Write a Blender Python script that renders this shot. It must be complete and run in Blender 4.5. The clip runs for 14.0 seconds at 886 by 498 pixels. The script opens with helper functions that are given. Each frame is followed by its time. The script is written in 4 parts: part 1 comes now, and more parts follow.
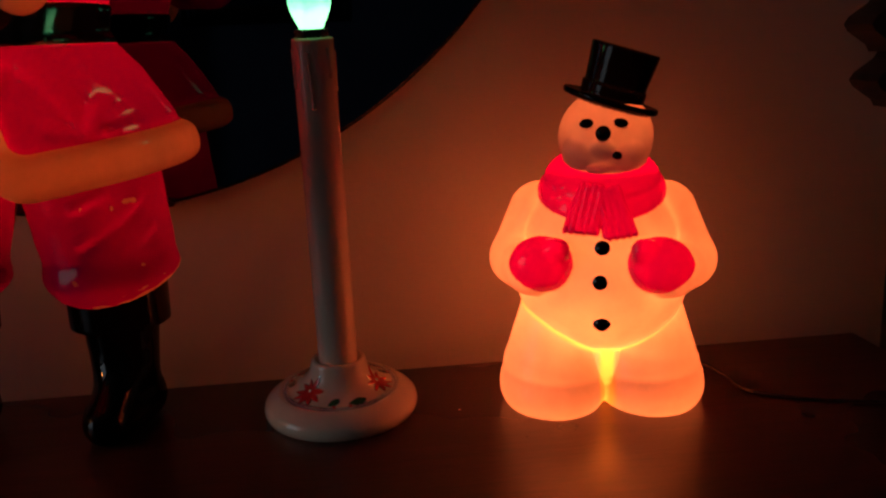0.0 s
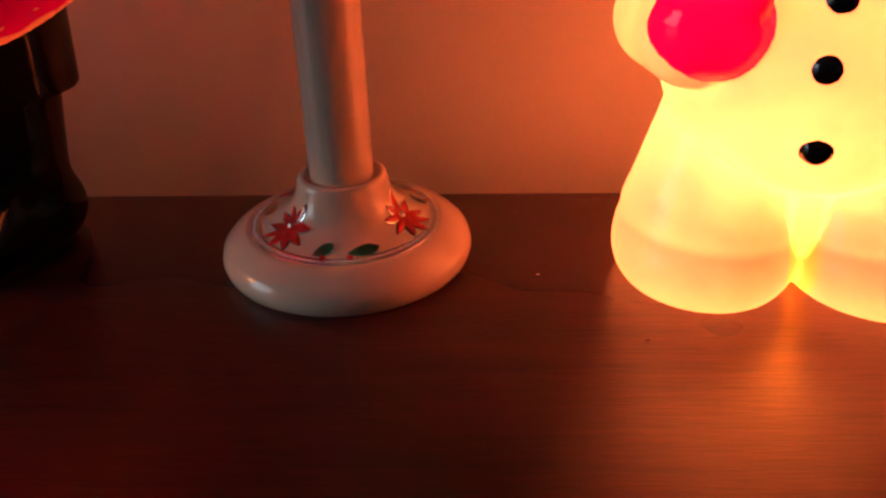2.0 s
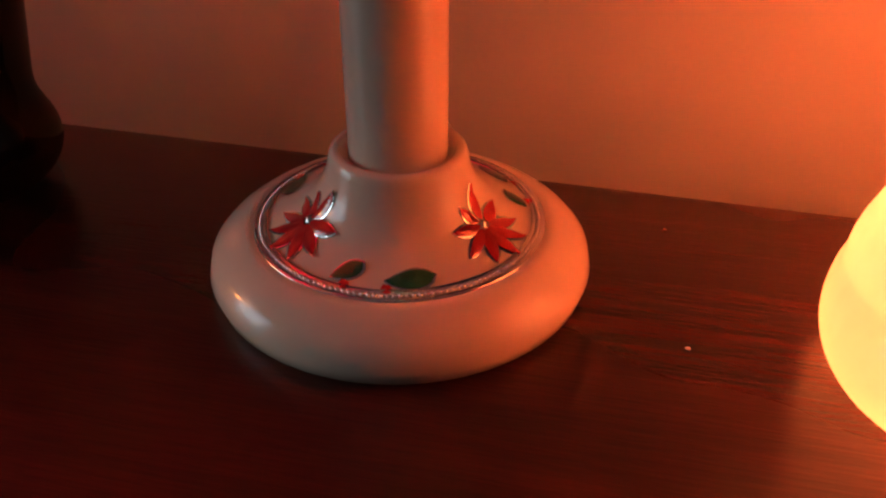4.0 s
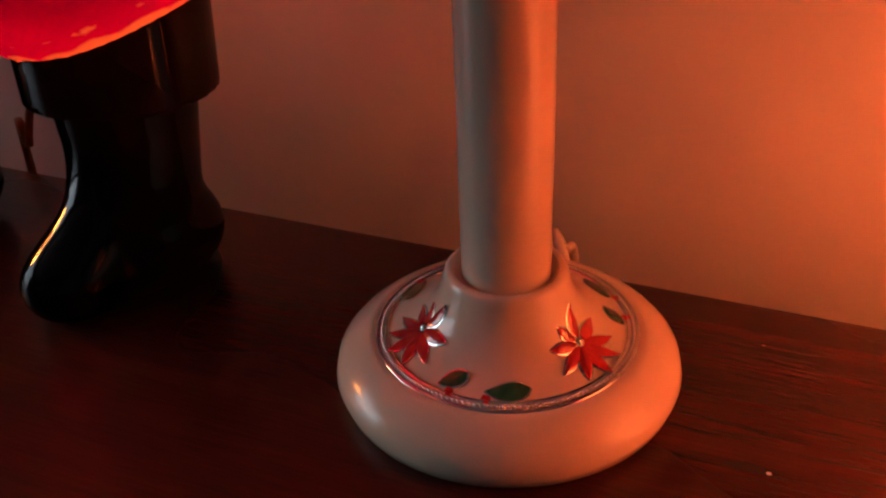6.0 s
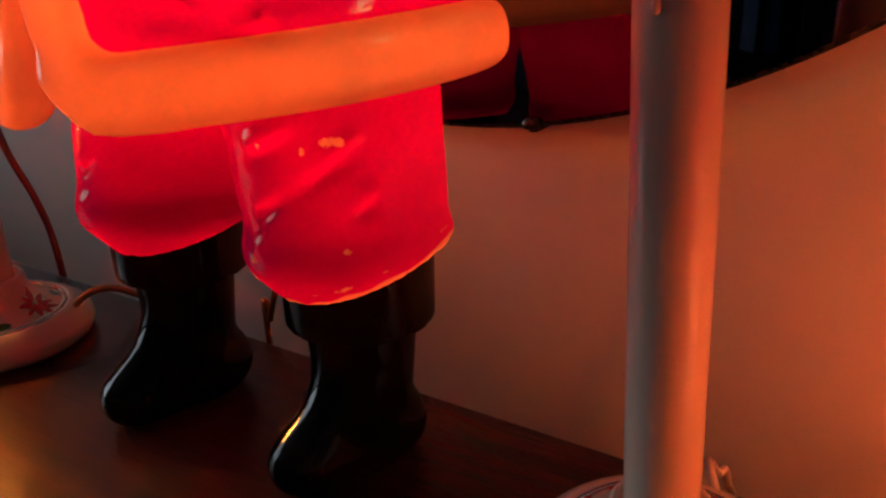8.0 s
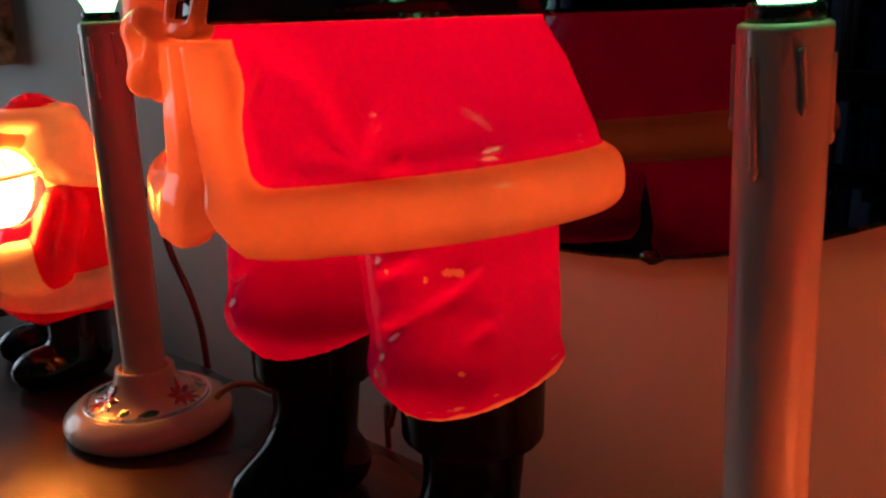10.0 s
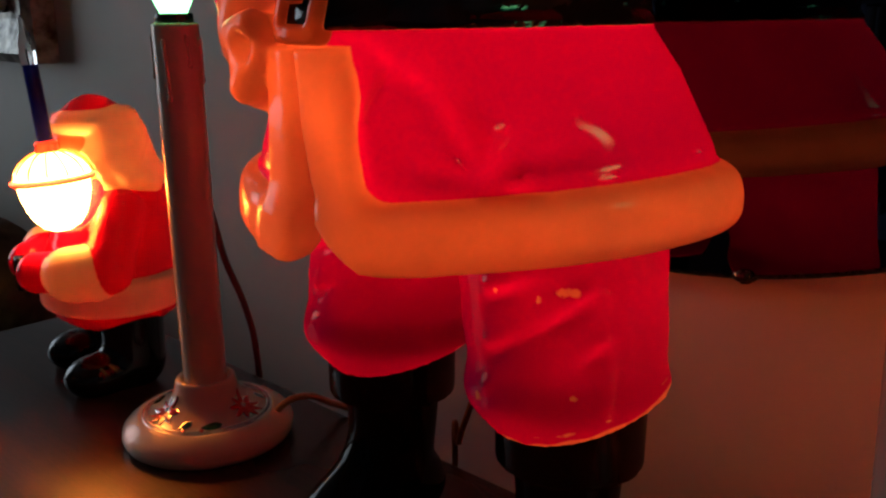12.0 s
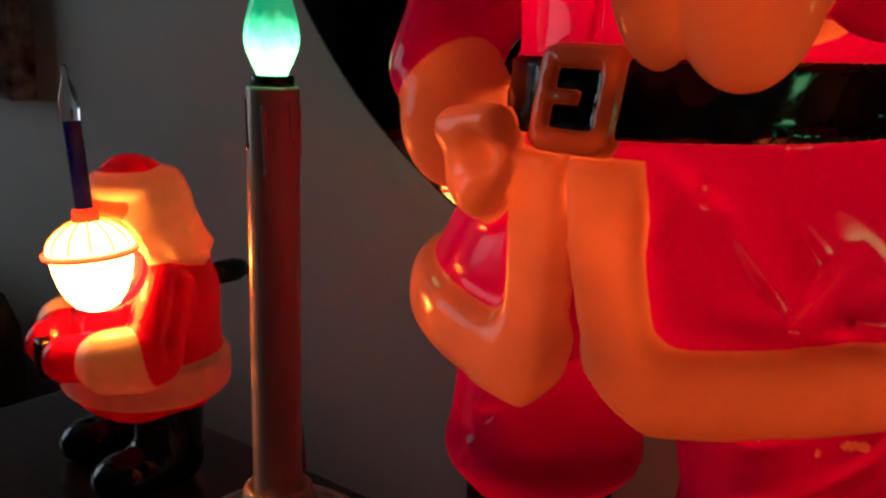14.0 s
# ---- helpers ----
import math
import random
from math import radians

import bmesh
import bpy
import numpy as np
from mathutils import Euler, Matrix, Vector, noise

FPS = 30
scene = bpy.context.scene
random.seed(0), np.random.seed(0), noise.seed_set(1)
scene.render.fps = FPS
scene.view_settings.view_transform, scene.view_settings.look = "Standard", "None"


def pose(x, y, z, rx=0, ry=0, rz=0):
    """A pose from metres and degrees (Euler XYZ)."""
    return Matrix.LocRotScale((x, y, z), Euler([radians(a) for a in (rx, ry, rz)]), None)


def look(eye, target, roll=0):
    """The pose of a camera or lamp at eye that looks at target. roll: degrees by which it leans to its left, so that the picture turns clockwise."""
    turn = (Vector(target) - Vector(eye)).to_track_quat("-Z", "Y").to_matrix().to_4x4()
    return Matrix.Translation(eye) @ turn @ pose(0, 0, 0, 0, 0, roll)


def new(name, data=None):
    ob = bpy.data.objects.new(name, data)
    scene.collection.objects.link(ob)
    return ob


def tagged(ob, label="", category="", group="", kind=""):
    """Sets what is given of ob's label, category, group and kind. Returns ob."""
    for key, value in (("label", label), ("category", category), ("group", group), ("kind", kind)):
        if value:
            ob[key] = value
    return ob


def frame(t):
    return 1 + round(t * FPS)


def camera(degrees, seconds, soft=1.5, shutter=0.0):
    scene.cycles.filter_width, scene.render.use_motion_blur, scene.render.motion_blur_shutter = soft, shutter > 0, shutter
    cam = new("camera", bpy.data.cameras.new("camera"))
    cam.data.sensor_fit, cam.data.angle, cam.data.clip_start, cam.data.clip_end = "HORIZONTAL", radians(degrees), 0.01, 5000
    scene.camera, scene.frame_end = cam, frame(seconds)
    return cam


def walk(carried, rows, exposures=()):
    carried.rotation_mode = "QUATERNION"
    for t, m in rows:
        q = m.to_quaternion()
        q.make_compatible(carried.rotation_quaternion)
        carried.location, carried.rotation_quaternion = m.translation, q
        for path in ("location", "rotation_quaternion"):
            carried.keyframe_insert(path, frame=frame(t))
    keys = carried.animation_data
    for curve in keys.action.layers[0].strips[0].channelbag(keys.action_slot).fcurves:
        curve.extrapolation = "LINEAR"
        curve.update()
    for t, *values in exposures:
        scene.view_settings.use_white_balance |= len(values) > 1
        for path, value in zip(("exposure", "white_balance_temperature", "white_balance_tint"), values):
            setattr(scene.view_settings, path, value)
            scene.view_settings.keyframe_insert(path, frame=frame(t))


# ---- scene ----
cam = camera(52.56, 14.0, soft=2.3)
PATH = [
    (0.0, 0.0217, -0.0202, 0.2039, 76.53, 2.02, -7.63),
    (0.5, 0.0333, 0.0227, 0.1912, 74.06, 2.08, -5.86),
    (1.0, 0.0478, 0.0809, 0.1790, 70.65, 1.35, -3.60),
    (1.5, 0.0570, 0.1291, 0.1585, 67.12, 1.16, -1.08),
    (2.0, 0.0624, 0.1757, 0.1416, 63.56, 1.00, 1.32),
    (2.5, 0.0673, 0.2131, 0.1241, 61.37, 0.85, 3.82),
    (3.0, 0.0648, 0.2451, 0.1112, 60.13, 0.60, 6.59),
    (5.5, 0.0668, 0.2980, 0.1168, 59.24, -1.51, 19.56),
    (6.0, 0.0759, 0.2774, 0.1379, 61.24, 0.55, 21.87),
    (6.5, 0.0833, 0.2659, 0.1442, 64.47, 0.68, 25.53),
    (7.0, 0.0893, 0.2576, 0.1661, 65.86, 1.08, 27.36),
    (7.5, 0.0902, 0.2546, 0.1875, 66.88, 1.43, 29.85),
    (8.0, 0.0872, 0.2474, 0.1952, 68.10, 1.53, 33.38),
    (8.5, 0.0918, 0.2427, 0.1992, 69.83, 1.94, 37.13),
    (9.0, 0.1032, 0.2399, 0.2048, 72.42, 2.22, 40.19),
    (11.5, 0.0868, 0.2343, 0.2111, 75.30, 0.52, 43.39),
    (12.0, 0.0697, 0.2252, 0.2109, 75.00, 0.14, 43.19),
    (12.5, 0.0438, 0.2154, 0.2156, 74.81, -0.53, 42.94),
    (13.0, 0.0206, 0.2151, 0.2153, 74.27, -1.23, 41.55),
    (13.5, -0.0093, 0.2140, 0.2181, 74.23, -1.66, 39.36),
    (14.0, -0.0369, 0.2018, 0.2269, 76.63, -2.25, 37.15),
]
EXPOSURES = [
    (0.0, -0.7), (0.5, -0.75), (1.0, -0.65), (1.5, -0.42), (2.0, 0.8), (2.5, 1.1), (3.0, 1.1), (5.5, 0.92), (6.5, 1.05),
    (7.5, 1.05), (9.0, 0.75), (11.5, 0.42), (12.0, 0.24), (12.5, 0.22), (13.5, 0.12), (14.0, -0.15),
]
walk(cam, [(t, pose(*p)) for t, *p in PATH], EXPOSURES)

# The top of the dresser is z = 0; the floor lies 0.86 m below it.
WALL, BACK, FLOOR, CEIL = 0.575, 0.513, -0.86, 1.58
WEST, EAST, SOUTH = -2.5, 1.9, -2.9
SANTA, SNOW, ELF = (-0.136, 0.466, 0.0), (0.1672, 0.4435, 0.0), (-0.4195, 0.4585, 0.0)
BUBBLE = (-0.4070, 0.4300, 0.0950)


# ---- world and lamps ----
world = bpy.data.worlds.new("sky")
scene.world = world
world.use_nodes = True
sky = world.node_tree.nodes.new("ShaderNodeTexSky")
sky.sky_type, sky.sun_disc = "NISHITA", False
sky.sun_elevation, sky.sun_rotation = radians(14), radians(200)
world.node_tree.links.new(sky.outputs[0], world.node_tree.nodes["Background"].inputs[0])
world.node_tree.nodes["Background"].inputs[1].default_value = 0.06


def lamp(name, place, watts, colour, radius):
    data = bpy.data.lights.new(name, "POINT")
    data.energy, data.color, data.shadow_soft_size = watts, colour, radius
    ob = new(name, data)
    ob.location = place
    return ob


WARM = (1.0, 0.158, 0.038)
lamp("snowman_bulb", (SNOW[0], SNOW[1] + 0.011, 0.052), 0.84, WARM, 0.012)
lamp("coat_bulb", (SANTA[0] - 0.004, SANTA[1] - 0.008, 0.172), 0.27, WARM, 0.024)
# added fill lamp, evens the glow of the hands and sleeves
lamp("chest_fill", (SANTA[0] + 0.004, SANTA[1] - 0.008, 0.262), 0.25, WARM, 0.024)
lamp("small_figure_bulb", (ELF[0], ELF[1], 0.085), 0.006, WARM, 0.008)
lamp("bubble_bulb", (BUBBLE[0], BUBBLE[1], BUBBLE[2] + 0.0185), 2.5, (1.0, 0.33, 0.072), 0.006)
day = bpy.data.lights.new("window_daylight", "AREA")
day.shape, day.size, day.size_y, day.energy, day.color = "RECTANGLE", 1.1, 1.2, 8.0, (0.74, 0.87, 1.0)
day_ob = new("window_daylight", day)
day_ob.matrix_world = look((WEST - 0.02, -0.20, 0.55), (0.0, -0.05, 0.2))


# ---- materials ----
def nodes(name):
    m = bpy.data.materials.new(name)
    m.use_nodes = True
    return m, m.node_tree, m.node_tree.nodes["Principled BSDF"]


def node(nt, kind, **values):
    n = nt.nodes.new("ShaderNode" + kind)
    for key, v in values.items():
        if key in n.inputs:
            n.inputs[key].default_value = v
    return n


def noise_at(nt, scale, detail=4.0, stretch=(1, 1, 1), space="Object", rough=0.55):
    co, mp = node(nt, "TexCoord"), node(nt, "Mapping", Scale=stretch)
    no = node(nt, "TexNoise", Scale=scale, Detail=detail, Roughness=rough)
    nt.links.new(co.outputs[space], mp.inputs[0])
    nt.links.new(mp.outputs[0], no.inputs["Vector"])
    return no


def ramp(nt, source, lo, hi, a=0.35, b=0.65):
    r = node(nt, "ValToRGB")
    r.color_ramp.elements[0].position, r.color_ramp.elements[1].position = a, b
    r.color_ramp.elements[0].color, r.color_ramp.elements[1].color = (*lo, 1), (*hi, 1)
    nt.links.new(source, r.inputs[0])
    return r.outputs[0]


def span(nt, source, lo, hi, a=0.3, b=0.7):
    r = node(nt, "MapRange")
    for k, v in zip((1, 2, 3, 4), (a, b, lo, hi)):
        r.inputs[k].default_value = v
    nt.links.new(source, r.inputs[0])
    return r.outputs[0]


def bump(nt, source, target, strength, distance):
    b = node(nt, "Bump", Strength=strength, Distance=distance)
    nt.links.new(source, b.inputs["Height"])
    nt.links.new(b.outputs[0], target.inputs["Normal"])


def surface(name, lo, hi, rough=(0.4, 0.6), scale=40.0, stretch=(1, 1, 1), metal=0.0, relief=0.2, depth=0.0005, fine=400.0, coat=0.0, spec=0.5):
    """A plain surface: two colours mottled at one scale, roughness at another, fine relief."""
    m, nt, b = nodes(name)
    big, small = noise_at(nt, scale, 5, stretch), noise_at(nt, fine, 3, stretch)
    nt.links.new(ramp(nt, big.outputs[0], lo, hi), b.inputs["Base Color"])
    nt.links.new(span(nt, small.outputs[0], *rough), b.inputs["Roughness"])
    bump(nt, small.outputs[0], b, relief, depth)
    b.inputs["Metallic"].default_value, b.inputs["Coat Weight"].default_value = metal, coat
    b.inputs["Specular IOR Level"].default_value = spec
    return m


def wood(name, dark, light, rough, grain=9.0, along="x", coat=0.3, dust=0.0):
    m, nt, b = nodes(name)
    stretch = {"x": (1, 16, 16), "y": (16, 1, 16), "z": (16, 16, 1)}[along]
    a, f = noise_at(nt, grain, 6, stretch, rough=0.65), noise_at(nt, grain * 9, 4, stretch)
    wide = noise_at(nt, 5, 3)
    mix = node(nt, "Mix")
    mix.inputs[0].default_value = 0.45
    nt.links.new(a.outputs[0], mix.inputs[2])
    nt.links.new(f.outputs[0], mix.inputs[3])
    nt.links.new(ramp(nt, mix.outputs[0], dark, light, 0.33, 0.66), b.inputs["Base Color"])
    nt.links.new(span(nt, wide.outputs[0], *rough), b.inputs["Roughness"])
    bump(nt, f.outputs[0], b, 0.22, 0.0004)
    b.inputs["Coat Weight"].default_value, b.inputs["Coat Roughness"].default_value = coat, 0.25
    b.inputs["Specular IOR Level"].default_value = 0.32
    b.inputs["Sheen Weight"].default_value, b.inputs["Sheen Roughness"].default_value = dust, 0.6
    b.inputs["Sheen Tint"].default_value = (0.9, 0.70, 0.58, 1)
    return m


def blow_mold(name, base, paints, thin=0.62, rough=(0.06, 0.14), clear_part=0.0, glow_at=""):
    """Thin translucent plastic, painted where the mesh's float attributes are above zero; dark paint lets no light through."""
    m, nt, b = nodes(name)
    cloud = noise_at(nt, 60, 4)
    speck = noise_at(nt, 420, 2)
    colour = ramp(nt, cloud.outputs[0], tuple(c * 0.88 for c in base), base)
    wall_mm = noise_at(nt, 34, 2)
    let = span(nt, wall_mm.outputs[0], thin * 0.70, thin * 1.04, 0.34, 0.66)
    for key, (r, g, bl), through_paint, edge in paints:
        at = node(nt, "Attribute")
        at.attribute_name = key
        wob = node(nt, "Math")
        wob.operation = "MULTIPLY_ADD"
        nt.links.new(speck.outputs[0], wob.inputs[0])
        wob.inputs[1].default_value = 0.0006
        nt.links.new(at.outputs["Fac"], wob.inputs[2])
        f = span(nt, wob.outputs[0], 0.0, 1.0, 0.0003 - edge, 0.0003 + edge)
        mx = node(nt, "Mix")
        mx.data_type = "RGBA"
        nt.links.new(f, mx.inputs[0])
        nt.links.new(colour, mx.inputs[6])
        mx.inputs[7].default_value = (r, g, bl, 1)
        colour = mx.outputs[2]
        mf = node(nt, "Mix")
        nt.links.new(f, mf.inputs[0])
        nt.links.new(let, mf.inputs[2])
        mf.inputs[3].default_value = through_paint
        let = mf.outputs[0]
    if glow_at:
        # more light passes at the mould's thin creases and at parts brightened by hand
        at = node(nt, "Attribute")
        at.attribute_name = glow_at
        mf = node(nt, "Mix")
        nt.links.new(span(nt, at.outputs["Fac"], 0.0, 0.72, -0.0030, 0.0025), mf.inputs[0])
        nt.links.new(let, mf.inputs[2])
        mf.inputs[3].default_value = 0.92
        let = mf.outputs[0]
    nt.links.new(colour, b.inputs["Base Color"])
    nt.links.new(span(nt, speck.outputs[0], *rough), b.inputs["Roughness"])
    bump(nt, cloud.outputs[0], b, 0.12, 0.0008)
    tr = node(nt, "BsdfTranslucent")
    nt.links.new(colour, tr.inputs[0])
    mix = node(nt, "MixShader")
    nt.links.new(let, mix.inputs[0])
    nt.links.new(b.outputs[0], mix.inputs[1])
    nt.links.new(tr.outputs[0], mix.inputs[2])
    last = mix
    if clear_part:
        see = node(nt, "BsdfTransparent")
        nt.links.new(colour, see.inputs[0])
        last = node(nt, "MixShader")
        last.inputs[0].default_value = clear_part
        nt.links.new(mix.outputs[0], last.inputs[1])
        nt.links.new(see.outputs[0], last.inputs[2])
    nt.links.new(last.outputs[0], nt.nodes["Material Output"].inputs[0])
    return m


def glowing(name, colour, strength, tip=None, z0=0.0, z1=1.0):
    """The glass of a burning bulb, hottest round its filament."""
    m, nt, b = nodes(name)
    b.inputs["Base Color"].default_value, b.inputs["Roughness"].default_value = (*colour, 1), 0.15
    b.inputs["Emission Color"].default_value, b.inputs["Emission Strength"].default_value = (*colour, 1), strength
    if tip:
        co, sep = node(nt, "TexCoord"), node(nt, "SeparateXYZ")
        nt.links.new(co.outputs["Object"], sep.inputs[0])
        mot = noise_at(nt, 220, 3)
        add = node(nt, "Math")
        add.operation = "MULTIPLY_ADD"
        nt.links.new(mot.outputs[0], add.inputs[0])
        add.inputs[1].default_value = 0.008
        nt.links.new(sep.outputs[2], add.inputs[2])
        t = span(nt, add.outputs[0], 0, 1, z0 + 0.004, z1 + 0.004)
        nt.links.new(ramp(nt, t, colour, tip, 0.0, 1.0), b.inputs["Emission Color"])
        nt.links.new(span(nt, t, strength, strength * 0.12, 0, 1), b.inputs["Emission Strength"])
    return m


def glass(name, colour=(1, 1, 1), rough=0.0, ior=1.45):
    m, nt, b = nodes(name)
    b.inputs["Base Color"].default_value, b.inputs["Roughness"].default_value = (*colour, 1), rough
    b.inputs["Transmission Weight"].default_value, b.inputs["IOR"].default_value = 1.0, ior
    return m


# shade of the unlit room put into the colour, so the mirror stays dark
SHADED_PAINT = surface("shaded_room_paint", (0.24, 0.26, 0.31), (0.29, 0.31, 0.36), (0.6, 0.8), 6)
WALL_PAINT = surface("wall_paint", (0.56, 0.52, 0.46), (0.62, 0.58, 0.52), (0.5, 0.62), 6, relief=0.35, depth=0.0006, fine=260)
# unseen ceiling, its colour darkened to grey to keep bounced light low
SHADED_CEIL = surface("shaded_ceiling", (0.30, 0.29, 0.28), (0.34, 0.33, 0.32), (0.7, 0.9), 5)
FLOOR_WOOD = wood("floor_wood", (0.05, 0.025, 0.012), (0.10, 0.05, 0.024), (0.3, 0.45), 4, "y")
CHERRY = wood("cherry_wood", (0.013, 0.0020, 0.0013), (0.062, 0.0105, 0.0055), (0.22, 0.36), 9, "x", 0.06, 0.025)
CHERRY_UP = wood("cherry_wood_upright", (0.017, 0.0032, 0.0019), (0.058, 0.0120, 0.0062), (0.24, 0.36), 7, "z", 0.06)
DARK_WOOD = wood("dark_carved_wood", (0.010, 0.006, 0.004), (0.035, 0.018, 0.010), (0.35, 0.5), 12, "z")
BROWN_WOOD = wood("brown_frame_wood", (0.045, 0.020, 0.010), (0.10, 0.045, 0.02), (0.4, 0.55), 12, "x")
IVORY = surface("ivory_plastic", (0.61, 0.51, 0.39), (0.67, 0.56, 0.43), (0.15, 0.20), 30, relief=0.0, depth=0.0001, fine=60)
SILVER = surface("silver_enamel_line", (0.68, 0.67, 0.65), (0.8, 0.79, 0.77), (0.10, 0.20), 200, metal=0.85)
PETAL = surface("red_enamel", (0.38, 0.012, 0.018), (0.52, 0.03, 0.03), (0.1, 0.25), 300, coat=0.6)
LEAF = surface("green_enamel", (0.012, 0.07, 0.025), (0.03, 0.12, 0.04), (0.1, 0.25), 300, coat=0.6)
BLACK = surface("black_plastic", (0.006, 0.006, 0.007), (0.012, 0.012, 0.013), (0.2, 0.35), 60)
GILT = surface("aged_silver_leaf", (0.05, 0.045, 0.04), (0.62, 0.60, 0.54), (0.3, 0.5), 60, metal=0.3, relief=0.6, depth=0.002, fine=90)
RED_CORD = surface("red_cord_plastic", (0.16, 0.01, 0.015), (0.22, 0.015, 0.02), (0.3, 0.45), 80)
TAN_CORD = surface("tan_cord_plastic", (0.42, 0.25, 0.13), (0.5, 0.3, 0.16), (0.3, 0.45), 80)
BROWN_CORD = surface("brown_cord_plastic", (0.12, 0.05, 0.02), (0.18, 0.08, 0.03), (0.35, 0.5), 80)
DARK_CORD = surface("dark_cord_plastic", (0.010, 0.007, 0.005), (0.022, 0.014, 0.010), (0.25, 0.35), 80)
CLEAR_CORD = surface("clear_cord_plastic", (0.55, 0.5, 0.42), (0.62, 0.56, 0.48), (0.2, 0.3), 80)
CLOTH = surface("brown_patterned_upholstery", (0.025, 0.017, 0.010), (0.13, 0.095, 0.055), (0.8, 0.95), 28, relief=0.8, depth=0.001, fine=700, spec=0.2)
MIRROR, _, _b = nodes("mirror_silver")
_b.inputs["Base Color"].default_value, _b.inputs["Metallic"].default_value, _b.inputs["Roughness"].default_value = (0.085, 0.10, 0.14, 1), 1.0, 0.015
PANE = glass("clear_glass")
TUBE_GLASS = glass("tube_glass", (0.97, 0.98, 1.0))
BLUE = glass("blue_liquid", (0.02, 0.03, 0.50), 0.15, 1.36)
BLUE.node_tree.nodes["Principled BSDF"].inputs["Transmission Weight"].default_value = 0.25
GREEN_BULB = glowing("green_bulb_glass", (0.28, 1.0, 0.40), 5.0, (0.0, 0.66, 0.30), 0.217, 0.233)
WHITE_PAINT = surface("white_trim_paint", (0.70, 0.69, 0.66), (0.76, 0.75, 0.72), (0.35, 0.5), 12)
SLAT = surface("white_blind_slat", (0.72, 0.72, 0.70), (0.78, 0.78, 0.76), (0.4, 0.5), 12)
PAPER = surface("print_paper", (0.30, 0.28, 0.22), (0.55, 0.52, 0.45), (0.7, 0.9), 14)
NAVY = surface("navy_cloth", (0.02, 0.03, 0.07), (0.05, 0.07, 0.13), (0.7, 0.9), 18)


# ---- mesh helpers ----
def finish(bm, name, material, smooth=True):
    bmesh.ops.recalc_face_normals(bm, faces=bm.faces)
    me = bpy.data.meshes.new(name)
    bm.to_mesh(me)
    bm.free()
    me.materials.append(material)
    if smooth:
        me.shade_smooth()
    return me


def part(name, bm, material, parent=None, label="", smooth=True):
    ob = new(name, finish(bm, name, material, smooth) if isinstance(bm, bmesh.types.BMesh) else bm)
    if parent:
        ob.parent = parent
    return tagged(ob, label)


def thing(name, label, category, place=(0, 0, 0), turn=0.0, group="", kind=""):
    ob = new(name)
    ob.empty_display_size = 0.02
    ob.matrix_world = pose(*place, 0, 0, turn)
    return tagged(ob, label, category, group, kind)


def box(x0, x1, y0, y1, z0, z1, bevel=0.0, segments=2, bm=None):
    bm2 = bmesh.new()
    bmesh.ops.create_cube(bm2, size=1.0, matrix=Matrix.Translation(((x0 + x1) / 2, (y0 + y1) / 2, (z0 + z1) / 2)) @ Matrix.Diagonal((x1 - x0, y1 - y0, z1 - z0, 1)))
    if bevel:
        bmesh.ops.bevel(bm2, geom=bm2.edges[:], offset=bevel, segments=segments, affect="EDGES", profile=0.6)
    if bm is None:
        return bm2
    me = bpy.data.meshes.new("joined")
    bm2.to_mesh(me)
    bm.from_mesh(me)
    bm2.free()
    bpy.data.meshes.remove(me)
    return bm


def lathe(profile, turns=64, closed=False):
    """A turned form from (radius, height) pairs."""
    bm = bmesh.new()
    rings = []
    for r, z in profile:
        if r < 1e-6:
            rings.append([bm.verts.new((0, 0, z))])
        else:
            rings.append([bm.verts.new((r * math.cos(2 * math.pi * k / turns), r * math.sin(2 * math.pi * k / turns), z)) for k in range(turns)])
    for a, b in zip(rings, rings[1:]):
        for k in range(turns):
            n = (k + 1) % turns
            loop = [a[k % len(a)], a[n % len(a)], b[n % len(b)], b[k % len(b)]]
            loop = [v for i, v in enumerate(loop) if v not in loop[:i]]
            if len(loop) > 2:
                bm.faces.new(loop)
    return bm


def smooth_line(points, steps=8):
    """A curve through the points (Catmull-Rom)."""
    p = [Vector(q) for q in points]
    p = [p[0] * 2 - p[1], *p, p[-1] * 2 - p[-2]]
    out = []
    for i in range(1, len(p) - 2):
        for s in range(steps):
            t = s / steps
            a, b, c, d = p[i - 1:i + 3]
            out.append(0.5 * ((2 * b) + (c - a) * t + (2 * a - 5 * b + 4 * c - d) * t * t + (3 * b - a - 3 * c + d) * t ** 3))
    return out + [p[-2]]


def sweep(points, radius, sides=10, steps=8):
    line = smooth_line(points, steps)
    bm = bmesh.new()
    rings, side = [], Vector((0.31, 0.2, 0.93))
    for i, q in enumerate(line):
        way = (line[min(i + 1, len(line) - 1)] - line[max(i - 1, 0)]).normalized()
        side = (side - way * side.dot(way)).normalized()
        other = way.cross(side)
        rings.append([bm.verts.new(q + radius * (side * math.cos(2 * math.pi * k / sides) + other * math.sin(2 * math.pi * k / sides))) for k in range(sides)])
    for a, b in zip(rings, rings[1:]):
        for k in range(sides):
            bm.faces.new((a[k], a[(k + 1) % sides], b[(k + 1) % sides], b[k]))
    bm.faces.new(rings[0][::-1])
    bm.faces.new(rings[-1])
    return bm


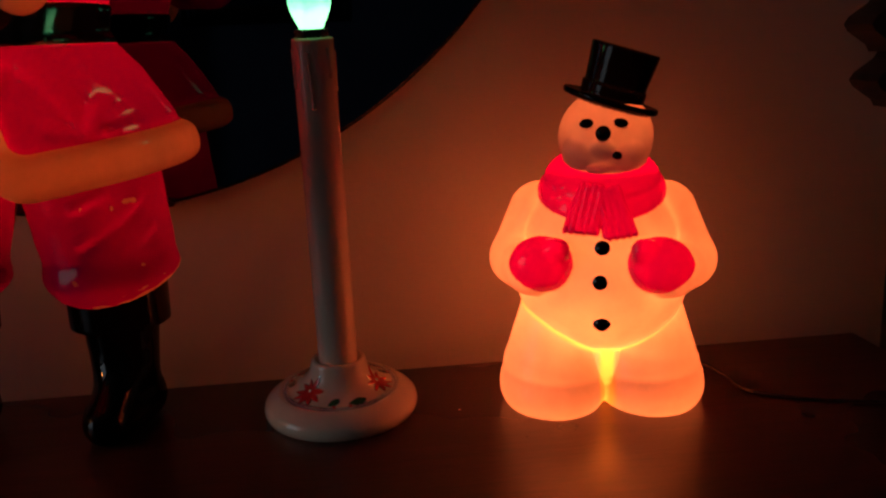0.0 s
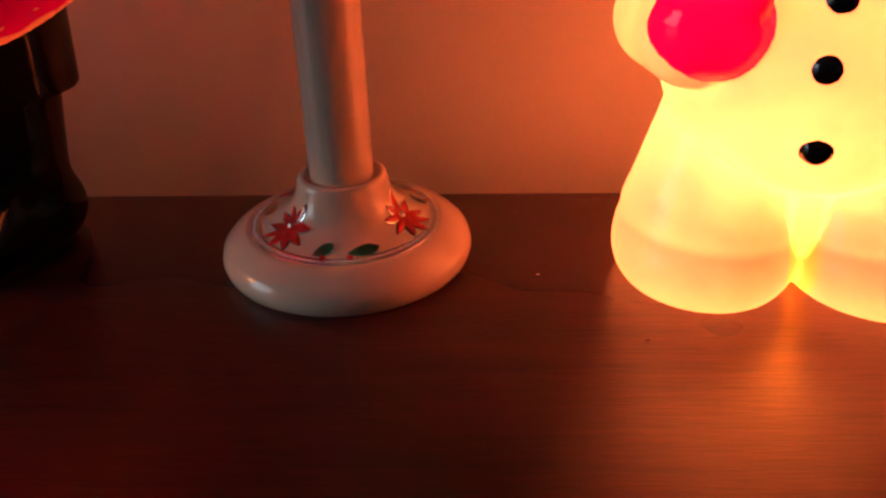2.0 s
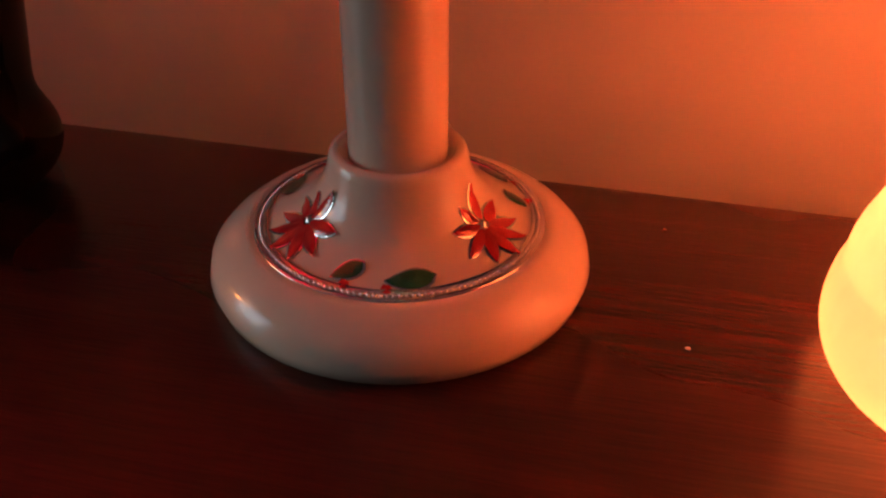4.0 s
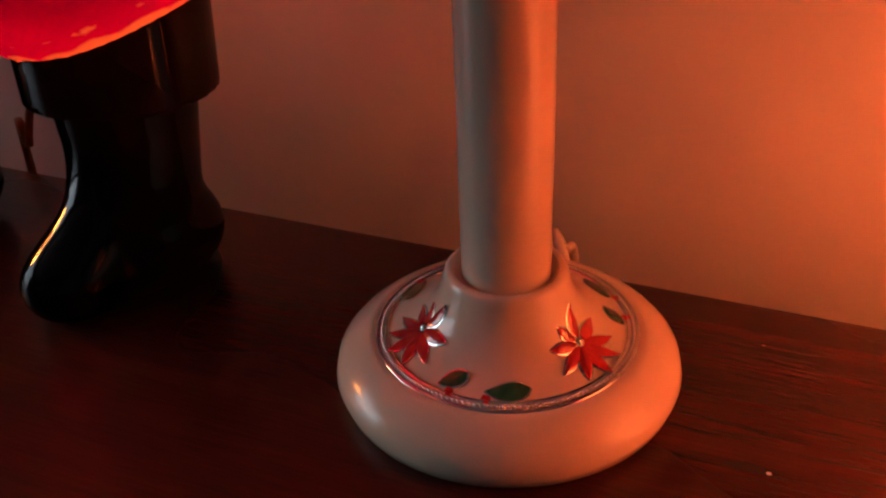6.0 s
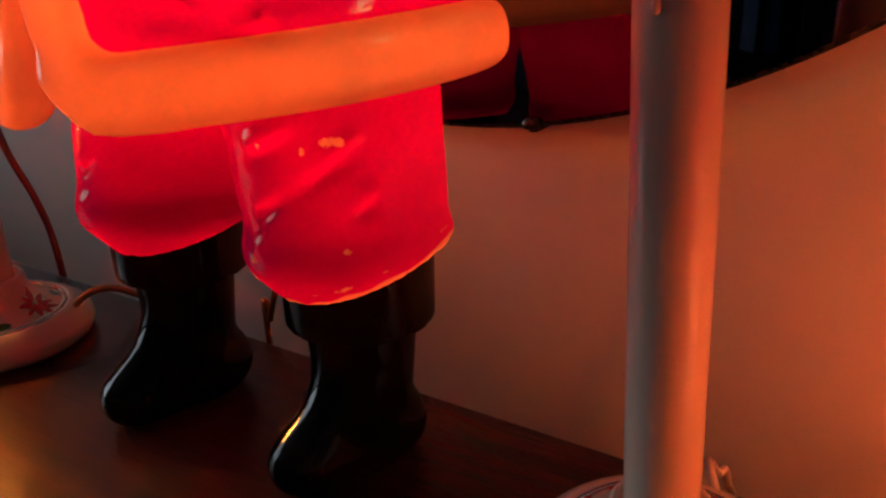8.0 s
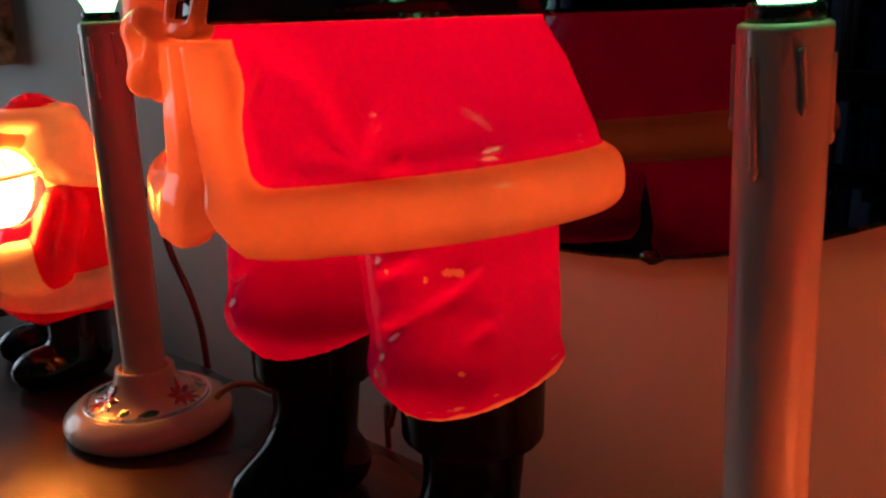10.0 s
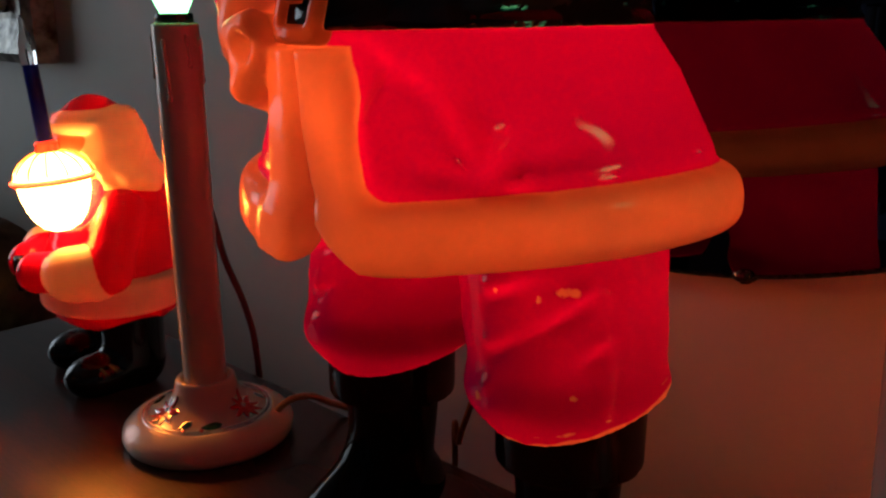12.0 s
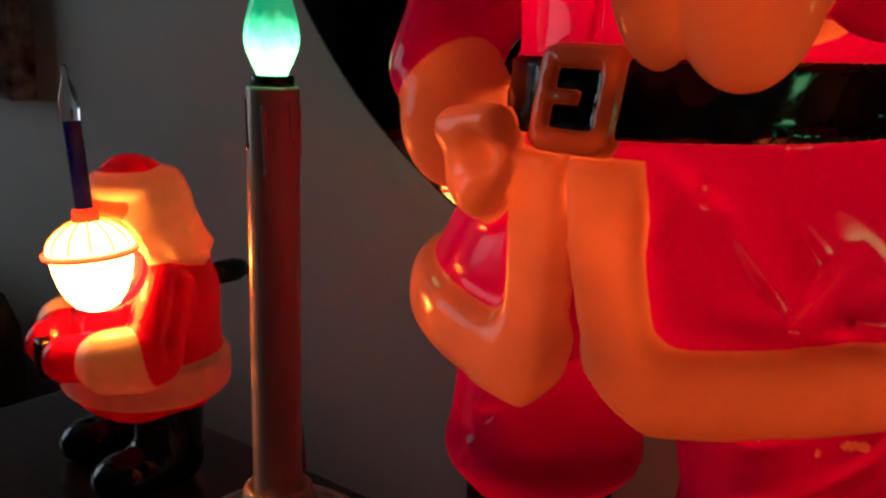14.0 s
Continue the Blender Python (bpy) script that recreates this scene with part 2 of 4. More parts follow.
# ---- moulded forms: a distance field, its skin and the paint on it ----
def ell(P, c, r, rx=0.0, ry=0.0, rz=0.0):
    m = np.array(Euler((radians(rx), radians(ry), radians(rz))).to_matrix())
    q = [P[k] - c[k] for k in range(3)]
    q = [m[0][k] * q[0] + m[1][k] * q[1] + m[2][k] * q[2] for k in range(3)]
    k0 = np.sqrt(sum((q[k] / r[k]) ** 2 for k in range(3)))
    k1 = np.sqrt(sum((q[k] / r[k] ** 2) ** 2 for k in range(3))) + 1e-9
    return k0 * (k0 - 1) / k1


def slab(P, c, half, edge, rx=0.0, ry=0.0, rz=0.0):
    """A box with rounded edges."""
    m = np.array(Euler((radians(rx), radians(ry), radians(rz))).to_matrix())
    q = [P[k] - c[k] for k in range(3)]
    q = [np.abs(m[0][k] * q[0] + m[1][k] * q[1] + m[2][k] * q[2]) - half[k] + edge for k in range(3)]
    return np.sqrt(sum(np.maximum(v, 0) ** 2 for v in q)) + np.minimum(np.maximum(q[0], np.maximum(q[1], q[2])), 0) - edge


def limb(P, a, b, ra, rb):
    ab = [b[k] - a[k] for k in range(3)]
    h = np.clip(sum((P[k] - a[k]) * ab[k] for k in range(3)) / sum(v * v for v in ab), 0, 1)
    return np.sqrt(sum((P[k] - a[k] - h * ab[k]) ** 2 for k in range(3))) - (ra + (rb - ra) * h)


def melt(a, b, k):
    h = np.clip(0.5 + 0.5 * (b - a) / k, 0, 1)
    return b + (a - b) * h - k * h * (1 - h)


def skin(name, field, lo, hi, step, material, label="", category="", place=(0, 0, 0), turn=0.0):
    """The surface where the field is zero, as one smooth mesh that carries the paint fields as attributes."""
    n = [int((hi[k] - lo[k]) / step) + 1 for k in range(3)]
    axes = [lo[k] + step * np.arange(n[k]) for k in range(3)]
    P = np.meshgrid(*axes, indexing="ij", sparse=True)
    f = np.broadcast_to(field(P)["form"], n).astype(np.float32)
    cells = [m - 1 for m in n]
    total, count = np.zeros((*cells, 3), np.float32), np.zeros(cells, np.float32)
    corner = lambda i, j, k: f[i:i + cells[0], j:j + cells[1], k:k + cells[2]]
    for axis in range(3):
        for u in (0, 1):
            for v in (0, 1):
                start = [u, v]
                start.insert(axis, 0)
                end = list(start)
                end[axis] = 1
                a, b = corner(*start), corner(*end)
                cross = (a < 0) != (b < 0)
                t = np.where(cross, a / np.where(cross, a - b, 1), 0)
                for k in range(3):
                    total[..., k] += np.where(cross, start[k] + (t if k == axis else 0), 0)
                count += cross
    live = count > 0
    index = np.full(cells, -1, np.int64)
    index[live] = np.arange(live.sum())
    where = np.argwhere(live)
    verts = (where + total[live] / count[live][:, None]) * step + np.array(lo)
    faces = []
    for axis in range(3):
        u, v = (axis + 1) % 3, (axis + 2) % 3
        g = np.moveaxis(f, (axis, u, v), (0, 1, 2))
        ix = np.moveaxis(index, (axis, u, v), (0, 1, 2))
        a, b = g[:-1, 1:-1, 1:-1] < 0, g[1:, 1:-1, 1:-1] < 0
        q = np.stack([ix[:, :-1, :-1], ix[:, 1:, :-1], ix[:, 1:, 1:], ix[:, :-1, 1:]], -1)
        faces += [q[a & ~b], q[b & ~a][:, ::-1]]
    faces = np.concatenate(faces)
    me = bpy.data.meshes.new(name)
    me.from_pydata(verts.tolist(), [], faces.tolist())
    paint = field([verts[:, k] for k in range(3)])
    for key, values in paint.items():
        if key != "form":
            at = me.attributes.new(key, "FLOAT", "POINT")
            at.data.foreach_set("value", np.broadcast_to(values, len(verts)).astype(np.float32))
    me.materials.append(material)
    me.shade_smooth()
    ob = new(name, me)
    ob.matrix_world = pose(*place, 0, 0, turn)
    return tagged(ob, label, category)


# ---- the room ----
def wall(name, bm, label, paint=WALL_PAINT):
    return tagged(part(name, bm, paint, None, smooth=False), label, "wall", kind="structure")


tagged(part("floor", box(WEST, EAST, SOUTH, WALL, FLOOR - 0.1, FLOOR), FLOOR_WOOD, smooth=False), "brown varnished wooden floor of the room", "floor", kind="structure")
tagged(part("ceiling", box(WEST - 0.15, EAST + 0.15, SOUTH - 0.15, WALL + 0.15, CEIL, CEIL + 0.1), SHADED_CEIL, smooth=False), "plain ceiling coloured grey to imitate the dim room", "ceiling", kind="structure")
wall("wall_north", box(WEST - 0.15, EAST + 0.15, WALL, WALL + 0.15, FLOOR - 0.1, CEIL), "grey-beige painted wall behind the dresser")
wall("wall_south", box(WEST - 0.15, EAST + 0.15, SOUTH - 0.15, SOUTH, FLOOR - 0.1, CEIL), "back wall coloured dark to imitate the unlit room", SHADED_PAINT)
wall("wall_east", box(EAST, EAST + 0.15, SOUTH, WALL, FLOOR - 0.1, CEIL), "side wall coloured dark to imitate the unlit room", SHADED_PAINT)
WIN = (-0.78, 0.38, -0.05, 1.15)
bm = box(WEST - 0.15, WEST, SOUTH, WIN[0], FLOOR - 0.1, CEIL)
box(WEST - 0.15, WEST, WIN[1], WALL, FLOOR - 0.1, CEIL, bm=bm)
box(WEST - 0.15, WEST, WIN[0], WIN[1], FLOOR - 0.1, WIN[2], bm=bm)
box(WEST - 0.15, WEST, WIN[0], WIN[1], WIN[3], CEIL, bm=bm)
wall("wall_west", bm, "grey-beige painted wall with a window opening")
win = thing("window_1", "white window with half-open blinds", "window", (WEST, 0, 0), kind="structure")
for y0, y1, z0, z1 in ((WIN[0], WIN[0] + 0.05, WIN[2], WIN[3]), (WIN[1] - 0.05, WIN[1], WIN[2], WIN[3]), (WIN[0] + 0.05, WIN[1] - 0.05, WIN[2], WIN[2] + 0.05), (WIN[0] + 0.05, WIN[1] - 0.05, WIN[3] - 0.05, WIN[3]), (-0.22, -0.18, WIN[2] + 0.05, WIN[3] - 0.05)):
    part("window_frame", box(-0.14, -0.09, y0, y1, z0, z1, 0.004), WHITE_PAINT, win)
for y0, y1 in ((WIN[0] + 0.05, -0.22), (-0.18, WIN[1] - 0.05)):
    pane = part("pane", box(-0.118, -0.113, y0, y1, WIN[2] + 0.05, WIN[3] - 0.05), PANE, win, smooth=False)
    pane.visible_shadow = False
part("window_sill", box(-0.09, 0.03, WIN[0] - 0.03, WIN[1] + 0.03, WIN[2] - 0.03, WIN[2], 0.005), WHITE_PAINT, win)
for k in range(26):
    s = part("slat", box(-0.014, 0.014, WIN[0] + 0.02, WIN[1] - 0.02, -0.0008, 0.0008), SLAT, win, smooth=False) if k == 0 else part("slat", first_slat, None, win)
    first_slat = s.data
    s.matrix_local = pose(-0.06, 0, WIN[2] + 0.03 + 0.045 * k, 0, 12, 0)
for x0, x1, y0, y1, n in ((WEST, EAST, WALL - 0.015, WALL, 1), (WEST, EAST, SOUTH, SOUTH + 0.015, 2)):
    tagged(part("baseboard", box(x0, x1, y0, y1, FLOOR, FLOOR + 0.11, 0.004), WHITE_PAINT), "white painted wooden baseboard along the wall", "baseboard", kind="structure")

# ---- the dresser ----
LEFT, RIGHT, FRONT = -0.545, 0.365, 0.02
dresser = thing("dresser", "polished dark cherry-wood dresser with a plain top", "dresser", (0, 0, FLOOR))
H = -FLOOR
part("top", box(LEFT, RIGHT, FRONT, BACK, H - 0.024, H, 0.004, 4), CHERRY, dresser, "polished reddish-brown wooden top", smooth=False)
part("side_panel", box(LEFT + 0.02, LEFT + 0.04, FRONT + 0.03, BACK - 0.005, 0.08, H - 0.024), CHERRY_UP, dresser, smooth=False)
part("side_panel", box(RIGHT - 0.04, RIGHT - 0.02, FRONT + 0.03, BACK - 0.005, 0.08, H - 0.024), CHERRY_UP, dresser, smooth=False)
part("back_panel", box(LEFT + 0.04, RIGHT - 0.04, BACK - 0.015, BACK - 0.005, 0.08, H - 0.024), CHERRY_UP, dresser, smooth=False)
part("bottom", box(LEFT + 0.04, RIGHT - 0.04, FRONT + 0.03, BACK - 0.015, 0.08, 0.1), CHERRY, dresser, smooth=False)
for row in range(3):
    for col in range(2):
        w = (RIGHT - LEFT - 0.08) / 2
        x0 = LEFT + 0.04 + col * w
        d = part("drawer", box(x0 + 0.004, x0 + w - 0.004, FRONT + 0.015, FRONT + 0.035, 0.105 + row * 0.242, 0.34 + row * 0.242, 0.004), CHERRY, dresser)
        for side in (-0.08, 0.08):
            kn = lathe([(0, 0), (0.006, 0), (0.006, 0.012), (0.014, 0.016), (0.015, 0.024), (0.009, 0.03), (0, 0.031)], 20)
            bmesh.ops.transform(kn, matrix=pose(x0 + w / 2 + side, FRONT + 0.015, 0.222 + row * 0.242, 90), verts=kn.verts)
            part("knob", kn, SILVER, d)
for x in (LEFT + 0.045, RIGHT - 0.045):
    for y in (FRONT + 0.055, BACK - 0.035):
        part("leg", box(x - 0.022, x + 0.022, y - 0.022, y + 0.022, 0, 0.08, 0.004), CHERRY_UP, dresser)

# ---- mirror, picture, cabinet, chair ----
MX, MZ, MR, MY = -0.1350, 0.4354, 0.3345, 0.562
mirror = thing("round_mirror", "large round frameless wall mirror with small dark clips", "mirror", (MX, MY, MZ))
bm = lathe([(0, 0.0), (MR - 0.0012, 0.0)], 180)
bmesh.ops.rotate(bm, matrix=Matrix.Rotation(radians(90), 3, "X"), verts=bm.verts)
part("glass", bm, MIRROR, mirror, "bevelled silvered glass", smooth=False)
bm = lathe([(MR - 0.0012, -0.0001), (MR + 0.0008, -0.0010), (MR + 0.0008, -0.0065), (0, -0.0065)], 180)
bmesh.ops.rotate(bm, matrix=Matrix.Rotation(radians(90), 3, "X"), verts=bm.verts)
part("back_plate", bm, BLACK, mirror, "dark edge and backing")
for deg in (180, 60, 300):
    bm = bmesh.new()
    bmesh.ops.create_uvsphere(bm, u_segments=16, v_segments=8, radius=0.0034, matrix=Matrix.Translation((0, -0.0010, -MR + 0.0008)) @ Matrix.Diagonal((1.3, 0.7, 0.75, 1)))
    box(-0.002, 0.002, 0.0, 0.0125, -MR - 0.0030, -MR - 0.0012, 0.0006, bm=bm)
    bmesh.ops.rotate(bm, matrix=Matrix.Rotation(radians(deg - 180 + (-9.5 if deg == 180 else 0)), 3, "Y"), verts=bm.verts)
    part("clip", bm, BLACK, mirror)


def moulding(w, h, profile):
    """A mitred frame: profile of (inward, forward) pairs carried round the opening w by h."""
    bm = bmesh.new()
    loops = []
    for i, f in profile:
        a, b = w / 2 - i, h / 2 - i
        loops.append([bm.verts.new((sx * a, -f, sz * b)) for sx, sz in ((-1, -1), (1, -1), (1, 1), (-1, 1))])
    for p, q in zip(loops, loops[1:] + loops[:1]):
        for k in range(4):
            bm.faces.new((p[k], p[(k + 1) % 4], q[(k + 1) % 4], q[k]))
    return bm


def framed_picture(name, label, place, turn, w, h, leaf, outer, print_mat, beads, wide=0.04):
    pic = thing(name, label, "picture", place, turn)
    part("outer_frame", moulding(w, h, [(0, 0), (0, 0.020), (0.008, 0.026), (wide * 0.5, 0.018), (wide - 0.006, 0.022), (wide, 0.014), (wide, 0)]), outer, pic, "worn silver carved outer frame", smooth=False)
    part("inner_frame", moulding(w - 2 * wide, h - 2 * wide, [(0, 0), (0, 0.016), (0.008, 0.024), (0.016, 0.026), (0.024, 0.018), (0.030, 0.018), (0.036, 0.010), (0.036, 0)]), leaf, pic, "worn black and silver carved inner frame", smooth=False)
    iw, ih = w - 2 * wide - 0.072, h - 2 * wide - 0.072
    part("print", box(-iw / 2, iw / 2, -0.003, 0, -ih / 2, ih / 2), print_mat, pic, smooth=False)
    part("glass", box(-iw / 2, iw / 2, -0.008, -0.006, -ih / 2, ih / 2), PANE, pic, smooth=False)
    if beads:
        bm = bmesh.new()
        bmesh.ops.create_uvsphere(bm, u_segments=8, v_segments=6, radius=1.0, matrix=Matrix.Diagonal((0.0045, 0.0045, 0.0036, 1)))
        pearl = finish(bm, "carved_bead", DARK_WOOD)
        bm = bmesh.new()
        bmesh.ops.create_uvsphere(bm, u_segments=8, v_segments=6, radius=1.0, matrix=Matrix.Diagonal((0.0075, 0.006, 0.013, 1)))
        curl = finish(bm, "carved_leaf", leaf)
        for k in range(beads):
            for sx in (-1, 1):
                o = part("carved_leaf", curl, None, pic)
                o.matrix_local = pose(sx * (w / 2 - 0.053), -0.025, -h / 2 + 0.055 + k * (h - 0.11) / (beads - 1), 0, 35 * sx * (1 if k % 2 else -1), 0)
        for inset, n in ((0.072, 36), (0.046, 44)):
            for k in range(n):
                for sz in (-1, 1):
                    o = part("carved_bead", pearl, None, pic)
                    o.matrix_local = pose(-w / 2 + inset + (k + 0.5) * (w - 2 * inset) / n, -0.022, sz * (h / 2 - inset))
    return pic


framed_picture("wall_picture", "glazed print in a wide worn silver carved frame", (-0.977, WALL, 0.466), 0, 0.53, 0.60, GILT, GILT, PAPER, 22, 0.075)
framed_picture("dark_picture", "dark framed picture hanging in the dim room", (-0.2, SOUTH, 0.55), 180, 0.7, 0.55, BROWN_WOOD, DARK_WOOD, NAVY, 0)

framed_picture("small_dark_picture", "dark framed picture on the side wall", (WEST, -1.9, 0.1), 90, 0.5, 0.6, BROWN_WOOD, DARK_WOOD, NAVY, 0)
BX, BY = -1.55, SOUTH + 0.01
bookcase = thing("bookcase", "dark wooden bookcase with open shelves", "bookcase", (BX, BY, FLOOR))
for x in (0.0, 0.88):
    part("side_panel", box(x, x + 0.02, 0, 0.28, 0, 1.2, 0.002), DARK_WOOD, bookcase)
part("back_panel", box(0.02, 0.88, 0, 0.01, 0, 1.2), DARK_WOOD, bookcase, smooth=False)
for z in (0.05, 0.42, 0.79, 1.16):
    part("shelf", box(0.02, 0.88, 0.01, 0.28, z, z + 0.022, 0.002), DARK_WOOD, bookcase)
pale = surface("pale_book_cloth", (0.30, 0.33, 0.42), (0.42, 0.45, 0.52), (0.7, 0.9), 18)
rnd = random.Random(7)
for z in (0.072, 0.442, 0.812):
    x = 0.03
    while x < 0.80:
        w, h, d = rnd.uniform(0.022, 0.05), rnd.uniform(0.19, 0.29), rnd.uniform(0.15, 0.21)
        cloth = rnd.choice((NAVY, NAVY, pale, BROWN_WOOD))
        bk = thing("book", {NAVY: "navy cloth-bound book", pale: "pale blue-grey cloth-bound book", BROWN_WOOD: "brown leather-bound book"}[cloth] + " standing on a bookcase shelf", "book", (BX + x, BY + 0.03, FLOOR + z), group="books in the bookcase")
        part("cover", box(0, w, 0, d, 0, h, 0.003), cloth, bk)
        x += w + rnd.uniform(0.001, 0.012)

cabinet = thing("carved_cabinet", "tall very dark wooden cabinet with carved scalloped edge", "cabinet", (0.414, 0.2, FLOOR))
part("body", box(0, 0.5, 0, 0.36, 0.06, H + 0.75, 0.006), DARK_WOOD, cabinet)
part("plinth", box(-0.006, 0.506, -0.006, 0.36, 0, 0.06, 0.004), DARK_WOOD, cabinet)
for x0 in (0.012, 0.254):
    d = part("door", box(x0, x0 + 0.234, -0.018, 0, 0.08, H + 0.7, 0.004), DARK_WOOD, cabinet)
    part("door_knob", box(x0 + (0.21 if x0 < 0.1 else 0.01), x0 + (0.224 if x0 < 0.1 else 0.024), -0.034, -0.018, H - 0.1, H - 0.086, 0.004), GILT, d)
bm = bmesh.new()
outline = [(0.0, 0.145)]
for k in range(7):
    z0 = 0.15 + 0.034 * k
    out = 0.016 + 0.006 * k if k < 3 else 0.036
    for s in range(9):
        u = s / 8
        outline.append((-out - 0.039 + 0.010 * math.cos(math.pi * 2 * u) * 0.9, z0 + 0.034 * u))
outline.append((0.0, 0.39))
rings = [[bm.verts.new((x, y, z + H)) for x, z in outline] for y in (0.285, 0.315)]
bm.faces.new(rings[0])
bm.faces.new(rings[1][::-1])
for k in range(len(outline)):
    n = (k + 1) % len(outline)
    bm.faces.new((rings[0][k], rings[0][n], rings[1][n], rings[1][k]))
part("carved_scroll", bm, DARK_WOOD, cabinet, "scalloped carved wooden ear", smooth=False)

chair = thing("armchair", "brown patterned upholstered armchair beside the dresser", "armchair", (-1.0, 0.19, FLOOR))
part("seat", box(-0.27, 0.27, -0.3, 0.2, 0.2, 0.44, 0.05, 4), CLOTH, chair)
part("backrest", box(-0.33, 0.33, 0.17, 0.36, 0.12, 0.90, 0.07, 5), CLOTH, chair)
for x in (-0.33, 0.33):
    part("armrest", box(x - 0.07, x + 0.07, -0.3, 0.22, 0.12, 0.62, 0.06, 4), CLOTH, chair)
    for y in (-0.25, 0.28):
        part("leg", box(x - 0.025, x + 0.025, y - 0.025, y + 0.025, 0, 0.13, 0.005), DARK_WOOD, chair)


# ---- the electric candles ----
def candle(place, turn, lean, group):
    top = new("electric_candle")
    top.empty_display_size = 0.02
    top.matrix_world = pose(*place, lean[0], lean[1], 0) @ pose(0, 0, 0, 0, 0, turn)
    tagged(top, "cream plastic electric candle with poinsettia base and green bulb", "candle lamp", group)
    base = part("base", lathe([(0, 0.0), (0.036, 0.0), (0.0395, 0.0008), (0.0418, 0.0026), (0.0427, 0.0056), (0.0420, 0.0088), (0.0401, 0.0110), (0.0372, 0.0132), (0.0345, 0.0149),
                               (0.0328, 0.0153), (0.0316, 0.0148), (0.0290, 0.0157), (0.0252, 0.0171), (0.0217, 0.0190), (0.0189, 0.0214), (0.0168, 0.0245), (0.0156, 0.0278),
                               (0.0151, 0.0302), (0.0147, 0.0318), (0.0139, 0.0326), (0.0127, 0.0326), (0.0122, 0.0322), (0.0118, 0.0310), (0.0, 0.0310)], 128), IVORY, top, "round flared cream base")
    bead = None
    for k in range(150):
        if bead is None:
            bm = bmesh.new()
            bmesh.ops.create_icosphere(bm, subdivisions=1, radius=0.0006)
            bead = finish(bm, "bead", SILVER)
        a = 2 * math.pi * k / 150
        part("bead", bead, None, base).matrix_local = pose(0.0306 * math.cos(a), 0.0306 * math.sin(a), 0.0155)

    rs = (0.0151, 0.0168, 0.0189, 0.0217, 0.0252, 0.0290, 0.0316)
    zs = (0.0302, 0.0245, 0.0214, 0.0190, 0.0171, 0.0157, 0.0151)
    run = [0.0]
    for k in range(1, len(rs)):
        run.append(run[-1] + math.hypot(rs[k] - rs[k - 1], zs[k] - zs[k - 1]))

    def on_base(way, a, lift):
        """A point on the flared base: its way down the slope, its angle, its height over the surface."""
        r, z = float(np.interp(way, run, rs)), float(np.interp(way, run, zs))
        steep = float(np.interp(way, run, (0.94, 0.85, 0.70, 0.55, 0.40, 0.28, 0.24)))
        r, z = r + lift * steep, z + lift * (1 - 0.5 * steep)
        return (r * math.cos(a), r * math.sin(a), z)

    def petal(angle, length, width, at, at_a, lift, grow=0.0):
        """A pointed enamel leaf lying on the flared base."""
        bm = bmesh.new()
        rows = []
        n = 9
        r0 = float(np.interp(at, run, rs))
        for i in range(n + 1):
            u = i / n
            half = (width + grow) * math.sin(math.pi * u ** 0.8) ** 0.8 * 0.5 if 0 < i < n else 0.0
            along = u * (length + grow) - grow * 0.5 + 0.0010
            row = []
            for v in ((-1, 0, 1) if half else (0,)):
                ly, lx = along * math.cos(angle) - v * half * math.sin(angle), along * math.sin(angle) + v * half * math.cos(angle)
                row.append(bm.verts.new(on_base(at + ly, at_a + lx / r0, lift + (0.0004 if v == 0 else 0))))
            rows.append(row)
        for p, q in zip(rows, rows[1:]):
            if len(p) == len(q):
                for k in range(len(p) - 1):
                    bm.faces.new((p[k], p[k + 1], q[k + 1], q[k]))
            else:
                one, many = (p, q) if len(p) == 1 else (q, p)
                for k in range(len(many) - 1):
                    bm.faces.new((one[0], many[k], many[k + 1]))
        return bm

    part("ring", lathe([(0.0291, 0.0156), (0.0295, 0.0162), (0.0300, 0.0156), (0.0313, 0.0152), (0.0318, 0.0157), (0.0323, 0.0151)], 128), SILVER, base, "thin double silver ring")
    for f in range(3):
        a0 = 2 * math.pi * f / 3
        seat = Matrix.Translation(on_base(0.0125, a0, 0.0))
        flower = part("poinsettia", lathe([(0, 0.0012), (0.0007, 0.0010), (0.0010, -0.0004)], 10), SILVER, base, "raised enamel poinsettia outlined in silver")
        flower.matrix_local = seat
        for deg, ln, wd in ((0, 0.0092, 0.0027), (27, 0.0090, 0.0027), (-27, 0.0086, 0.0027), (56, 0.0084, 0.0029), (-58, 0.0082, 0.0026), (98, 0.0080, 0.0033), (-100, 0.0074, 0.0026), (158, 0.0086, 0.0034), (214, 0.0060, 0.0026)):
            for nm, mt, lift, grow in (("petal_rim", SILVER, 0.0002, 0.0009), ("petal", PETAL, 0.0004, 0.0)):
                o = part(nm, petal(radians(deg), ln, wd, 0.0125, a0, lift, grow), mt, flower)
                o.matrix_parent_inverse = seat.inverted()
        for side, ang, at, ln, wd in ((1.047 + 0.38, -1.50, 0.0188, 0.0098, 0.0046), (1.047 - 0.20, -0.75, 0.0150, 0.0066, 0.0036)):
            for nm, mt, lift, grow in (("leaf_rim", SILVER, 0.0002, 0.0009), ("leaf", LEAF, 0.0004, 0.0)):
                part(nm, petal(ang, ln, wd, at, a0 + side, lift, grow), mt, base)
        for side in (1.047 - 0.06, 1.047 - 0.36):
            part("berry", petal(0.6, 0.0026, 0.0022, 0.0196, a0 + side, 0.0003), PETAL, base)
    ntube = 180
    bm = lathe([(0.0106, 0.030), (0.0106, 0.10), (0.0106, 0.2035), (0.0104, 0.2046), (0.0094, 0.2051), (0.0062, 0.2051), (0.006, 0.196)], ntube)
    tube = part("tube", bm, IVORY, top, "cream candle tube with moulded wax drips")
